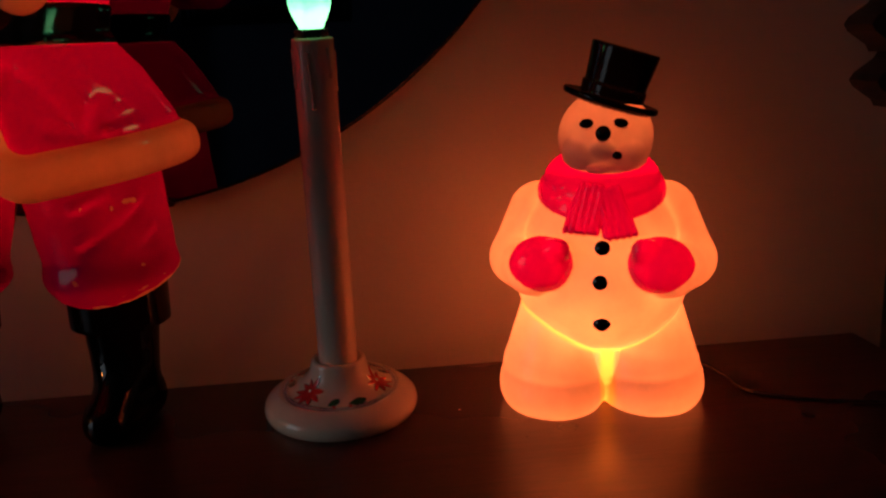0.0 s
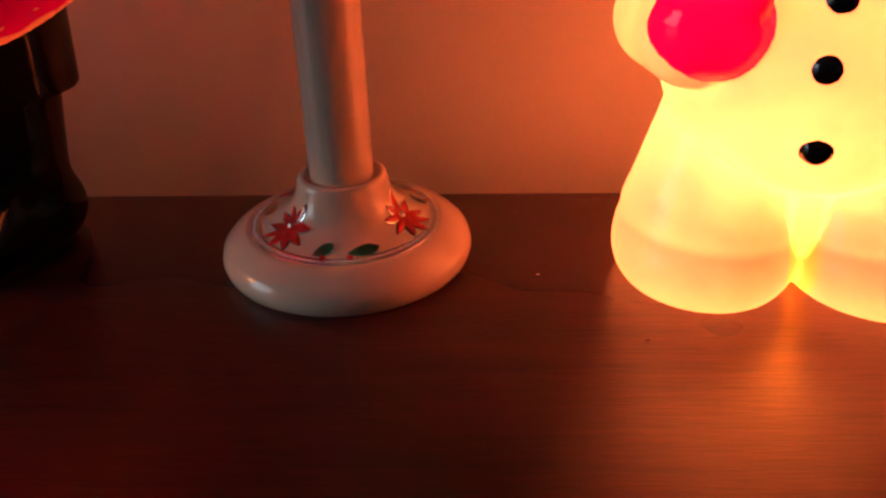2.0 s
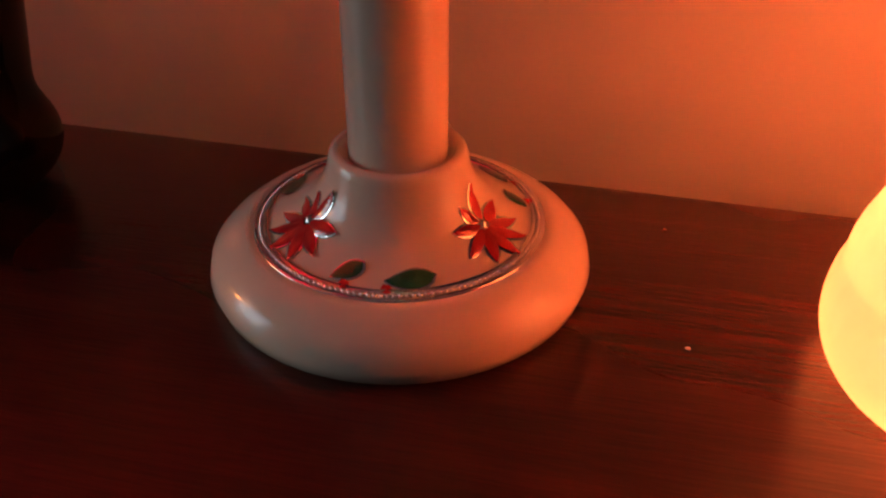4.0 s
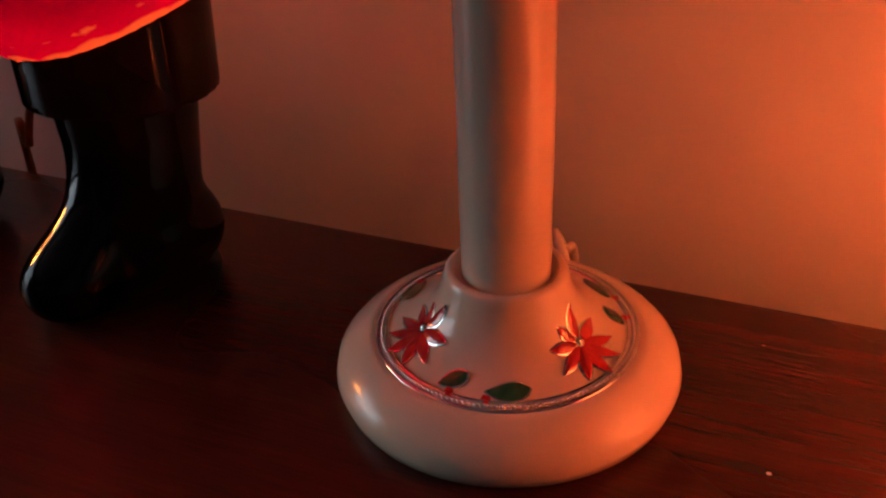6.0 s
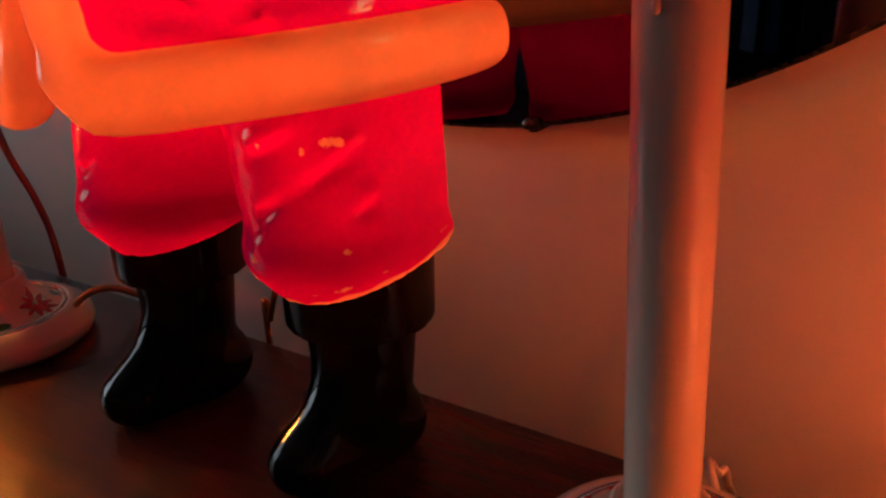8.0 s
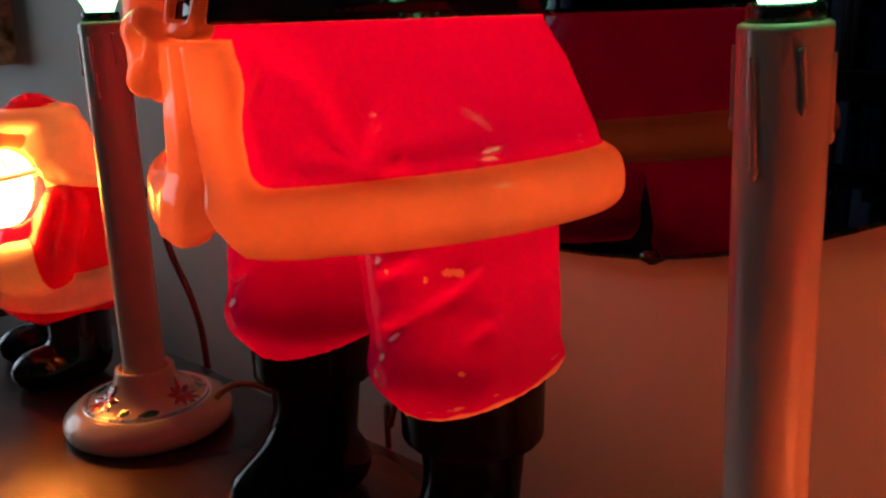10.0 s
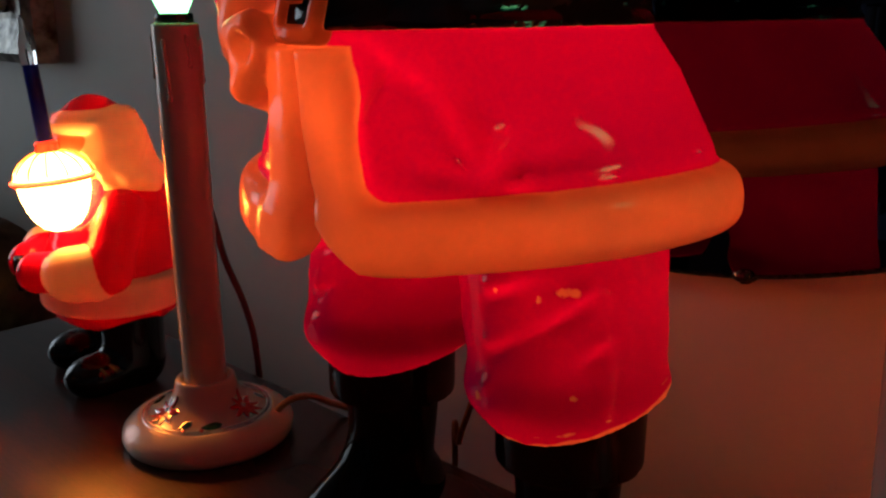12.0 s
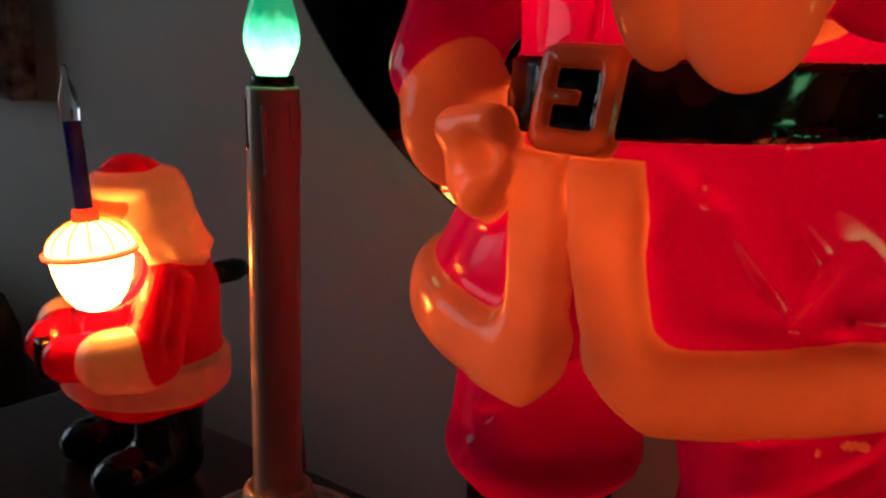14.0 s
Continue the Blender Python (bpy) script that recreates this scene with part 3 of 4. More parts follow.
    for k, (a, z0, ln, w) in enumerate(((-2.0, 0.199, 0.022, 0.0015), (-1.25, 0.196, 0.014, 0.0019), (-0.4, 0.200, 0.018, 0.0014), (0.6, 0.198, 0.026, 0.0016), (1.6, 0.2, 0.013, 0.0016), (2.6, 0.198, 0.019, 0.0014))):
        pts = [(0.0106 * math.cos(a + 0.03 * s), 0.0106 * math.sin(a + 0.03 * s), z0 - ln * s / 4) for s in range(5)]
        bm = sweep(pts, w * 0.6, 8, 3)
        bmesh.ops.create_uvsphere(bm, u_segments=10, v_segments=8, radius=w * 0.85, matrix=Matrix.Translation(pts[-1]) @ Matrix.Diagonal((1, 1, 1.6, 1)))
        part("wax_drip", bm, IVORY, tube)
    part("slot", box(-0.0109, -0.0102, -0.0012, 0.0012, 0.033, 0.046), BLACK, tube, "small dark slot", smooth=False)
    part("socket", lathe([(0.0, 0.2045), (0.0086, 0.2045), (0.0086, 0.2085), (0.0082, 0.2092), (0.0, 0.2092)], 40), BLACK, top, "black socket ring")
    part("bulb", lathe([(0.0058, 0.2085), (0.0066, 0.2105), (0.0083, 0.2140), (0.0100, 0.2180), (0.0109, 0.2215), (0.0110, 0.2245), (0.0104, 0.2290), (0.0090, 0.2350), (0.0070, 0.2420), (0.0046, 0.2490), (0.0024, 0.2530), (0, 0.2545)], 14), GREEN_BULB, top, "glowing green bulb", smooth=True)
    return top


candle((0.0208, 0.4550, 0), -140, (3.1, -0.8), "electric candles")
candle((-0.3060, 0.4500, 0), -98, (0.5, -0.3), "electric candles")


# ---- the moulded figures ----
def coat_figure(P):
    x, y, z = P
    # boots and trousers
    boots = None
    for hx, hy, tx, ty in ((-0.048, -0.002, -0.054, -0.021), (0.041, -0.001, 0.034, -0.019)):
        foot = melt(ell(P, (tx, ty, 0.0105), (0.0140, 0.0215, 0.0130)), ell(P, (hx, hy + 0.004, 0.013), (0.0185, 0.021, 0.015)), 0.012)
        shaft = limb(P, (hx, hy, 0.022), (hx, hy, 0.066), 0.0165, 0.0205)
        cuff = np.maximum(limb(P, (hx, hy, 0.055), (hx, hy, 0.085), 0.0260, 0.0265), 0.0585 - z)
        foot = melt(foot, limb(P, (hx, hy - 0.006, 0.034), (tx, ty - 0.012, 0.0120), 0.0120, 0.0088), 0.006)
        b = melt(melt(foot, shaft, 0.008), cuff, 0.002)
        boots = b if boots is None else np.minimum(boots, b)
    boots = np.maximum(boots, -z)
    legs = None
    for hx, hy, tilt, low in ((-0.047, -0.003, 0.02, 0.0738), (0.041, -0.004, 0.14, 0.0758)):
        hem = low + tilt * (x - hx) + 4.2 * (x - hx) ** 2 + 0.16 * (y - hy + 0.02)
        leg = limb(P, (hx, hy, 0.094), (hx * 0.75, 0.0, 0.165), 0.0335, 0.037)
        leg = melt(leg, ell(P, (hx, hy, 0.088), (0.0342, 0.035, 0.014)), 0.006)
        fold = 0.0002 * np.sin((0.75 * (x - hx) - 1.0 * z + 0.5 * y) * 210 + 3 * hx / 0.04) * np.clip((0.15 - z) / 0.04, 0, 1)
        for a, b in (((-0.008, -0.032, 0.094), (0.026, -0.019, 0.114)), ((-0.006, -0.033, 0.110), (0.025, -0.022, 0.131)), ((-0.008, -0.034, 0.127), (0.012, -0.034, 0.136))):
            a, b = (a[0] + hx, a[1] + hy, a[2]), (b[0] + hx, b[1] + hy, b[2])
            under, over = tuple(v - d for v, d in zip(a, (0, 0, 0.0045))), tuple(v - d for v, d in zip(b, (0, 0, 0.0045)))
            fold = fold - 0.0017 * np.exp(-(np.maximum(limb(P, a, b, 0, 0), 0) / 0.0030) ** 2) + 0.0017 * np.exp(-(np.maximum(limb(P, under, over, 0, 0), 0) / 0.0026) ** 2)
        leg = np.maximum(leg + fold, hem - z)
        legs = leg if legs is None else melt(legs, leg, 0.006)
    # the flared coat, whose hem slopes
    zt = z - np.where(x > 0, 0.12, -0.09) * x
    ax = np.interp(zt, (0.12, 0.145, 0.16, 0.185, 0.205, 0.235, 0.27, 0.30), (0.0845, 0.0840, 0.0800, 0.0652, 0.0485, 0.0540, 0.058, 0.035))
    ay = np.interp(zt, (0.12, 0.145, 0.16, 0.185, 0.205, 0.235, 0.27, 0.30), (0.080, 0.0795, 0.079, 0.0775, 0.0775, 0.069, 0.055, 0.035))
    yc = y - 0.002
    # the back is flatter than the belly
    ay = np.where(yc > 0, ay * np.interp(zt, (0.145, 0.185, 0.21, 0.28), (0.78, 0.78, 0.76, 0.95)), ay)
    rho = np.sqrt((x / ax) ** 2 + (yc / ay) ** 2)
    shell = (rho - 1) * 0.5 * (ax + ay) * 0.9
    crease, ridge = 0.0, 0.0
    for a, b, deep, wide in (((0.030, -0.066, 0.196), (0.046, -0.058, 0.170), 0.0018, 0.0040), ((0.066, -0.045, 0.186), (0.050, -0.057, 0.166), 0.0030, 0.0045), ((0.052, -0.055, 0.170), (0.074, -0.032, 0.176), 0.0016, 0.0040), ((0.024, -0.072, 0.203), (0.012, -0.076, 0.180), 0.0016, 0.0040), ((0.044, -0.060, 0.204), (0.040, -0.063, 0.184), 0.0012, 0.0036), ((0.036, -0.066, 0.168), (0.058, -0.052, 0.163), 0.0014, 0.0036)):
        crease = np.maximum(crease, 2.3 * deep * np.exp(-(np.maximum(limb(P, a, b, 0.0, 0.0), 0) / wide) ** 2))
        ridge = np.maximum(ridge, 1.3 * deep * np.exp(-(np.maximum(limb(P, tuple(v + d for v, d in zip(a, (0.009, 0.002, 0.004))), tuple(v + d for v, d in zip(b, (0.009, 0.002, 0.004))), 0.0, 0.0), 0) / wide) ** 2))
    coat = np.maximum(np.maximum(shell + crease - ridge, 0.1445 - zt), z - 0.30)
    torso = ell(P, (0, 0.004, 0.262), (0.060, 0.055, 0.045))
    coat = melt(coat, torso, 0.015)
    # fur trim: hem and the two front edges, fists, beard and hat fur
    ring = np.sqrt(np.maximum(np.abs((rho - 1) * 0.086 - 0.0005) - 0.0004, 0) ** 2 + np.maximum(np.abs(zt - 0.1445) - 0.0038, 0) ** 2) - 0.0062
    front = yc < 0
    edge_l = np.interp(z, (0.125, 0.133, 0.142, 0.154, 0.167, 0.18, 0.20), (-0.030, -0.014, -0.006, -0.003, -0.0028, -0.0042, -0.0058))
    edge_r = np.interp(z, (0.134, 0.139, 0.145, 0.152, 0.162, 0.18, 0.20), (0.036, 0.023, 0.014, 0.008, 0.003, -0.0016, -0.0034))
    across = np.maximum(np.abs(shell - 0.0005) - 0.001, 0) ** 2
    bandr = np.sqrt(np.maximum(np.abs(x - edge_r - 0.0082) - 0.0048, 0) ** 2 + across) - 0.0036
    bandl = np.sqrt(np.maximum(np.abs(x - edge_l + 0.0082) - 0.0048, 0) ** 2 + across) - 0.0036
    bands = np.maximum(np.minimum(bandr, bandl), np.maximum(z - 0.2000, 0.138 - zt))
    bands = np.where(front, bands, 1.0)
    gap = np.where(front, np.maximum(np.maximum(edge_l - x, x - edge_r), -(shell + np.interp(z, (0.168, 0.182), (0.020, 0.0022)))), 1.0)
    ring = np.maximum(ring, -gap)
    coat = np.maximum(coat, -gap)
    bands = np.maximum(bands, -gap - 0.001)
    fist = melt(ell(P, (-0.0320, -0.0680, 0.1945), (0.0116, 0.0125, 0.0152), 0, 12), limb(P, (-0.041, -0.072, 0.2035), (-0.0245, -0.0785, 0.2065), 0.0058, 0.0048), 0.006)
    fist = melt(fist, limb(P, (-0.0280, -0.0790, 0.1880), (-0.0225, -0.0800, 0.1970), 0.0056, 0.0046), 0.005)
    fist = -melt(-fist, ell(P, (-0.0275, -0.0840, 0.1995), (0.0065, 0.0070, 0.0034), 0, 24), 0.004)
    fist = melt(fist, ell(P, (-0.0580, -0.0480, 0.2050), (0.0165, 0.0180, 0.0225)), 0.001)
    fist = melt(fist, limb(P, (-0.020, -0.020, 0.205), (-0.040, -0.052, 0.200), 0.016, 0.012), 0.003)
    palm = melt(ell(P, (0.0345, -0.0770, 0.2400), (0.0155, 0.0145, 0.0225)), ell(P, (0.0150, -0.0790, 0.2420), (0.0098, 0.0120, 0.0210), 0, -8), 0.0015)
    palm = melt(palm, limb(P, (0.030, -0.040, 0.246), (0.030, -0.066, 0.244), 0.020, 0.017), 0.005)
    beard = melt(ell(P, (0, -0.047, 0.288), (0.034, 0.022, 0.034)), ell(P, (0, -0.03, 0.315), (0.033, 0.03, 0.02)), 0.012)
    hatfur = ell(P, (0, -0.002, 0.345), (0.042, 0.040, 0.010))
    white = np.minimum(np.minimum(melt(ring, bands, 0.007), np.minimum(fist, palm)), np.minimum(beard, hatfur))
    # sleeves, head and cap
    arms = melt(limb(P, (-0.050, 0.0, 0.275), (-0.078, -0.012, 0.245), 0.022, 0.020), limb(P, (-0.078, -0.012, 0.245), (-0.066, -0.046, 0.218), 0.020, 0.016), 0.01)
    arms = np.minimum(arms, melt(limb(P, (0.050, 0.0, 0.275), (0.080, -0.020, 0.250), 0.022, 0.020), limb(P, (0.080, -0.020, 0.250), (0.058, -0.058, 0.246), 0.020, 0.017), 0.01))
    head = ell(P, (0, -0.004, 0.320), (0.034, 0.034, 0.036))
    cap = ell(P, (0.004, 0.004, 0.352), (0.036, 0.036, 0.034))
    red = np.minimum(np.minimum(coat, legs), np.minimum(arms, cap))
    # belt and buckle
    belt = np.maximum(shell - 0.0022, np.abs(z - 0.2142 - 0.02 * x) - 0.0086)
    bx, bz = np.abs(x + 0.0040), np.abs(z - 0.2138)
    frame_box = np.maximum(np.sqrt(np.maximum(bx - 0.0082, 0) ** 2 + np.maximum(bz - 0.0092, 0) ** 2) - 0.0030, -np.maximum(bx - 0.0066, bz - 0.0076))
    pin = np.maximum(np.abs(z - 0.2142) - 0.0012, np.abs(x + 0.0080) - 0.0050)
    gold = np.where(front, np.maximum(np.minimum(frame_box, pin), np.abs(shell - 0.001) - 0.0038), 1.0)
    form = melt(melt(red, white, 0.0035), belt, 0.002)
    form = melt(form, head, 0.004)
    form = melt(np.minimum(form, boots), gold, 0.0012)
    # paint worn off the trousers and along their hem
    worn = -0.004 + 0.0 * form
    for c, r in (((0.058, -0.026, 0.129), (0.0042, 0.008, 0.0013)), ((0.051, -0.031, 0.126), (0.0010, 0.008, 0.0011)), ((0.037, -0.040, 0.127), (0.0008, 0.008, 0.0010)), ((0.030, -0.036, 0.090), (0.0014, 0.008, 0.0014)), ((0.062, -0.026, 0.096), (0.0010, 0.008, 0.0008))):
        worn = np.maximum(worn, -ell(P, c, r) + 0.0005 * np.sin(x * 2600 + z * 1900) * np.sin(z * 3100 - x * 800))
    rim = 0.0766 + 0.14 * (x - 0.041) + 4.2 * (x - 0.041) ** 2 + 0.16 * (y + 0.024)
    rub = 0.0010 + 0.0009 * np.sin(x * 420 + 1.0) * np.sin(x * 173 + y * 90)
    worn = np.maximum(worn, np.where((x > 0.034) & (red < white), rub - np.abs(z - rim), -0.004))
    worn = np.maximum(worn, np.where((x > 0.040) & (red < white), rub - 0.0012 - np.abs(z - rim - 0.0045), -0.004))
    rest = np.minimum(white, np.minimum(belt, np.minimum(gold, head)))
    # added glow: legs, sleeves and chest let extra bulb light through
    glow_lift = -0.0030 + 0.0046 * np.maximum(np.clip((0.137 - z) / 0.012, 0, 1), 0.8 * np.clip((z - 0.218) / 0.015, 0, 1))
    return {"form": form, "red": np.minimum(rest - red, 0.004), "black": np.minimum(np.minimum(np.minimum(red, white), gold) - np.minimum(boots, belt), 0.004),
            "gold": np.minimum(np.minimum(np.minimum(red, belt), np.minimum(white, boots)) - gold, 0.004), "chip": worn,
            "fold": np.maximum(glow_lift, np.maximum(np.where(z > 0.115, 0.0022 - np.abs(white - red), -0.01), np.where(z > 0.19, 0.0016 - np.abs(white - np.minimum(belt, gold)), -0.01))) + 0.0008 * np.sin(x * 190 + z * 140)}


def snowman(P):
    x, y, z = P
    legs = None
    turn = radians(11)
    Q = (x * math.cos(turn) + y * math.sin(turn), y * math.cos(turn) - x * math.sin(turn), z)
    for s in (-1, 1):
        leg = melt(limb(Q, (s * 0.0268, 0.0, 0.024), (s * 0.0195, 0.0, 0.062), 0.0268, 0.0222), ell(Q, (s * 0.0272, -0.003, 0.0085), (0.0286, 0.0335, 0.0175)), 0.014)
        legs = leg if legs is None else melt(legs, leg, 0.0035)
    legs = np.minimum(legs, limb(Q, (0.0, -0.0110, 0.019), (0.0, -0.0130, 0.056), 0.0085, 0.0105))
    legs = legs + 0.0004 * np.exp(-((z - 0.0185 - 0.05 * np.abs(x)) / 0.0022) ** 2) + 0.0004 * np.exp(-((z - 0.034 + 0.10 * x) / 0.003) ** 2) * np.clip(x / 0.01, 0, 1)
    legs = np.maximum(legs, -z)
    belly = melt(ell(P, (0, -0.0035, 0.0745), (0.0465, 0.041, 0.0430)), ell(P, (0, 0.002, 0.103), (0.0405, 0.034, 0.030)), 0.015)
    arms = None
    for s in (-1, 1):
        a = melt(limb(P, (s * 0.0335, 0.003, 0.1065), (s * 0.0460, -0.002, 0.084), 0.0172, 0.0142), limb(P, (s * 0.0458, -0.002, 0.080), (s * 0.035, -0.031, 0.0825), 0.0140, 0.0140), 0.006)
        arms = a if arms is None else np.minimum(arms, a)
    head = melt(ell(P, (0.002, -0.006, 0.1485), (0.0247, 0.0235, 0.0245)), ell(P, (-0.011, -0.0205, 0.1425), (0.0090, 0.0086, 0.0090)), 0.0010)
    head = melt(head, ell(P, (0.0125, -0.0205, 0.1420), (0.0090, 0.0086, 0.0090)), 0.0010)
    head = melt(head, ell(P, (0.001, -0.0270, 0.1455), (0.0065, 0.0055, 0.0055)), 0.001)
    head = melt(head, ell(P, (-0.001, -0.0255, 0.1345), (0.0065, 0.0040, 0.0024), 0, -8), 0.0015)
    white = melt(melt(melt(legs, belly, 0.0012), arms, 0.0016), head, 0.004)
    mittens = None
    for s in (-1, 1):
        h = melt(ell(P, (s * 0.0298, -0.0372, 0.0872), (0.0165, 0.0120, 0.0145)), ell(P, (s * 0.0215, -0.0440, 0.0962), (0.0065, 0.005, 0.0060)), 0.003)
        mittens = h if mittens is None else np.minimum(mittens, h)
    flat = np.sqrt(x * x * 0.85 + (y + 0.004) ** 2)
    zs = z - 0.1275 - 0.30 * y
    scarf = np.sqrt((flat - 0.0222 + 0.45 * zs) ** 2 + (zs * 0.66) ** 2) - 0.0074 + 0.0008 * np.exp(-((zs - 0.001) / 0.0016) ** 2)
    rib_l, rib_r = 0.00030 * np.sin((x * 0.97 - z * 0.22) * 1900), 0.00030 * np.sin((x * 0.97 + z * 0.24) * 1900)
    # the two tails spread from the knot
    taper = np.interp(z, (0.101, 0.130), (1.0, 0.50))
    T = ((x - 0.001) / taper + 0.001, y, z)
    scarf = melt(scarf, slab(T, (-0.0098, -0.0335, 0.1155), (0.0102, 0.0034, 0.0130), 0.002, -12, 4, -4) * 0.8 + rib_l, 0.002)
    scarf = melt(scarf, slab(T, (0.0090, -0.0345, 0.1135), (0.0092, 0.0032, 0.0130), 0.002, -12, -8, 4) * 0.8 + rib_r, 0.001)
    dots = None
    for cx, cy, cz, r in ((0.001, -0.0385, 0.0955, 0.0043), (0.000, -0.0425, 0.0790, 0.0043), (0.001, -0.0400, 0.0565, 0.0043), (0.001, -0.0315, 0.1530, 0.0040), (0.008, -0.0290, 0.1415, 0.0022)):
        d = ell(P, (cx, cy, cz), (r, r * 0.75, r))
        dots = d if dots is None else np.minimum(dots, d)
    for s in (-1, 1):
        dots = np.minimum(dots, ell(P, (s * 0.0088 + 0.0012, -0.0275, 0.1578), (0.0036, 0.0020, 0.0024), 0, s * 14))
    # the hat leans to one side
    t = radians(17)
    u, w = (x - 0.004) * math.cos(t) - (z - 0.1660) * math.sin(t), (x - 0.004) * math.sin(t) + (z - 0.1660) * math.cos(t)
    rr = np.sqrt(u * u + (y + 0.004) ** 2)
    brim = np.sqrt(np.maximum(rr - 0.0245, 0) ** 2 + np.maximum(np.abs(w - 0.0004 - 3.5 * np.maximum(rr - 0.016, 0) ** 2 * 4) - 0.0006, 0) ** 2) - 0.0010
    crown = np.maximum(rr - (0.0152 + 0.10 * np.clip(w, 0, 0.04) + 0.0012 * ((w > 0.0) & (w < 0.009))), np.maximum(-w, w - 0.0290))
    hat = melt(brim, crown, 0.0015)
    form = np.minimum(np.minimum(melt(white, mittens, 0.0015), scarf), np.minimum(dots, hat))
    return {"form": form, "red": np.minimum(np.minimum(white, np.minimum(dots, hat)) - np.minimum(mittens, scarf), 0.004),
            "black": np.minimum(np.minimum(white, np.minimum(mittens, scarf)) - np.minimum(dots, hat), 0.004),
            # belly crease and leg gap, where the bulb's bright glow is painted yellow
            "seam_glow": np.minimum(np.where(y < 0, np.maximum(0.0013 - np.abs(legs - belly) * 0.8 - np.where(x > 0, 0.050, 0.027) * np.abs(x), np.where((z < 0.050) & (legs < belly), 0.0040 - np.abs(Q[0]), -0.004)), -0.004), mittens - 0.001),
            # head and feet are also given extra translucence to brighten them
            "fold": np.minimum(np.where(z < 0.125, np.maximum(0.0012 - np.abs(arms - np.minimum(belly, legs)), 0.0012 - 0.0042 * np.clip(z / 0.03, 0, 1)), np.maximum(0.0010 - np.abs(scarf - head), np.where(z > 0.130, 0.0034, -0.01))), mittens - 0.001)}


ELF_TURN, HEAD_TURN = -14.0, -36.0


def lamp_bearer(P):
    x, y, z = P
    boots = None
    for s in (-1, 1):
        b = melt(ell(P, (s * 0.0250, -0.0165, 0.0095), (0.0150, 0.0180, 0.0125)), limb(P, (s * 0.0220, 0.006, 0.014), (s * 0.0200, 0.006, 0.040), 0.0170, 0.0180), 0.008)
        boots = b if boots is None else np.minimum(boots, b)
    boots = np.maximum(boots, -z)
    body = melt(ell(P, (0, 0.004, 0.064), (0.0405, 0.0380, 0.036)), ell(P, (0, 0.008, 0.096), (0.0365, 0.0335, 0.030)), 0.015)
    body = melt(body, ell(P, (0, 0.004, 0.047), (0.0390, 0.0365, 0.0165)), 0.006)
    body = body + 0.0006 * np.exp(-((x - 0.012 - 0.20 * (z - 0.06)) / 0.0012) ** 2) * (y > 0)
    sleeves = None
    for s in (-1, 1):
        a = melt(limb(P, (s * 0.030, 0.004, 0.103), (s * 0.042, -0.008, 0.077), 0.0130, 0.0130), limb(P, (s * 0.042, -0.009, 0.075), (s * 0.0140, -0.0390, 0.0715), 0.0128, 0.0115), 0.006)
        a = a + 0.0007 * np.exp(-(limb(P, (s * 0.050, -0.002, 0.086), (s * 0.034, -0.010, 0.092), 0, 0) / 0.0022) ** 2)
        sleeves = a if sleeves is None else np.minimum(sleeves, a)
    # the head sits low between the shoulders
    ht = radians(HEAD_TURN)
    H = (x * math.cos(ht) + y * math.sin(ht), y * math.cos(ht) - x * math.sin(ht), z + 0.0050)
    cap = np.maximum(ell(H, (0, 0.000, 0.1480), (0.0205, 0.0205, 0.0225)), 0.158 - H[2])
    red = np.minimum(melt(body, sleeves, 0.002), cap)
    flat = np.sqrt(x * x + ((y - 0.004) * 1.08) ** 2)
    trim = np.sqrt(np.maximum(np.abs(flat - 0.0385) - 0.002, 0) ** 2 + np.maximum(np.abs(z - 0.0565) - 0.0058, 0) ** 2) - 0.0045
    cuffs = None
    for s in (-1, 1):
        c = limb(P, (s * 0.0385, -0.0150, 0.0740), (s * 0.0325, -0.0250, 0.0730), 0.0155, 0.0152)
        cuffs = c if cuffs is None else np.minimum(cuffs, c)
    head = ell(H, (0, -0.002, 0.1400), (0.0205, 0.0205, 0.0230))
    fur = np.sqrt((np.sqrt(H[0] ** 2 + (H[1] - 0.001) ** 2) - 0.0172) ** 2 + ((H[2] - 0.1565 - 0.06 * H[1]) * 0.95) ** 2) - 0.0058
    hair = melt(ell(H, (0, 0.0130, 0.1400), (0.0230, 0.0170, 0.0245)), ell(H, (0, 0.0240, 0.1275), (0.0250, 0.0150, 0.0095), -28), 0.008)
    for s in (-1, 1):
        hair = melt(hair, ell(H, (s * 0.0190, 0.0110, 0.1310), (0.0070, 0.0135, 0.0120), -24, 0, s * 12), 0.004)
    around = np.arctan2(H[1], H[0])
    hair = hair + 0.0009 * np.sin(around * 9 + 2.2 * np.sin(z * 210)) * np.clip((0.150 - z) / 0.02, 0, 1)
    beard = melt(ell(H, (0, -0.0165, 0.1230), (0.0200, 0.0130, 0.0175)), ell(H, (0, -0.0225, 0.1310), (0.0125, 0.006, 0.005)), 0.004)
    beard = beard + 0.0008 * np.sin(H[0] * 620 + 1.8 * np.sin(z * 330)) * np.clip((0.130 - z) / 0.01, 0, 1)
    white = np.minimum(np.minimum(trim, cuffs), melt(melt(fur, hair, 0.003), beard, 0.004))
    face = melt(head, ell(H, (0, -0.0235, 0.1395), (0.0042, 0.0050, 0.0040)), 0.001)
    lids = None
    for s in (-1, 1):
        face = melt(face, ell(H, (s * 0.0095, -0.0175, 0.1375), (0.0062, 0.0055, 0.0052)), 0.002)
        lid = ell(H, (s * 0.0075, -0.0200, 0.1437), (0.0030, 0.0020, 0.0010), 0, s * 8)
        lids = lid if lids is None else np.minimum(lids, lid)
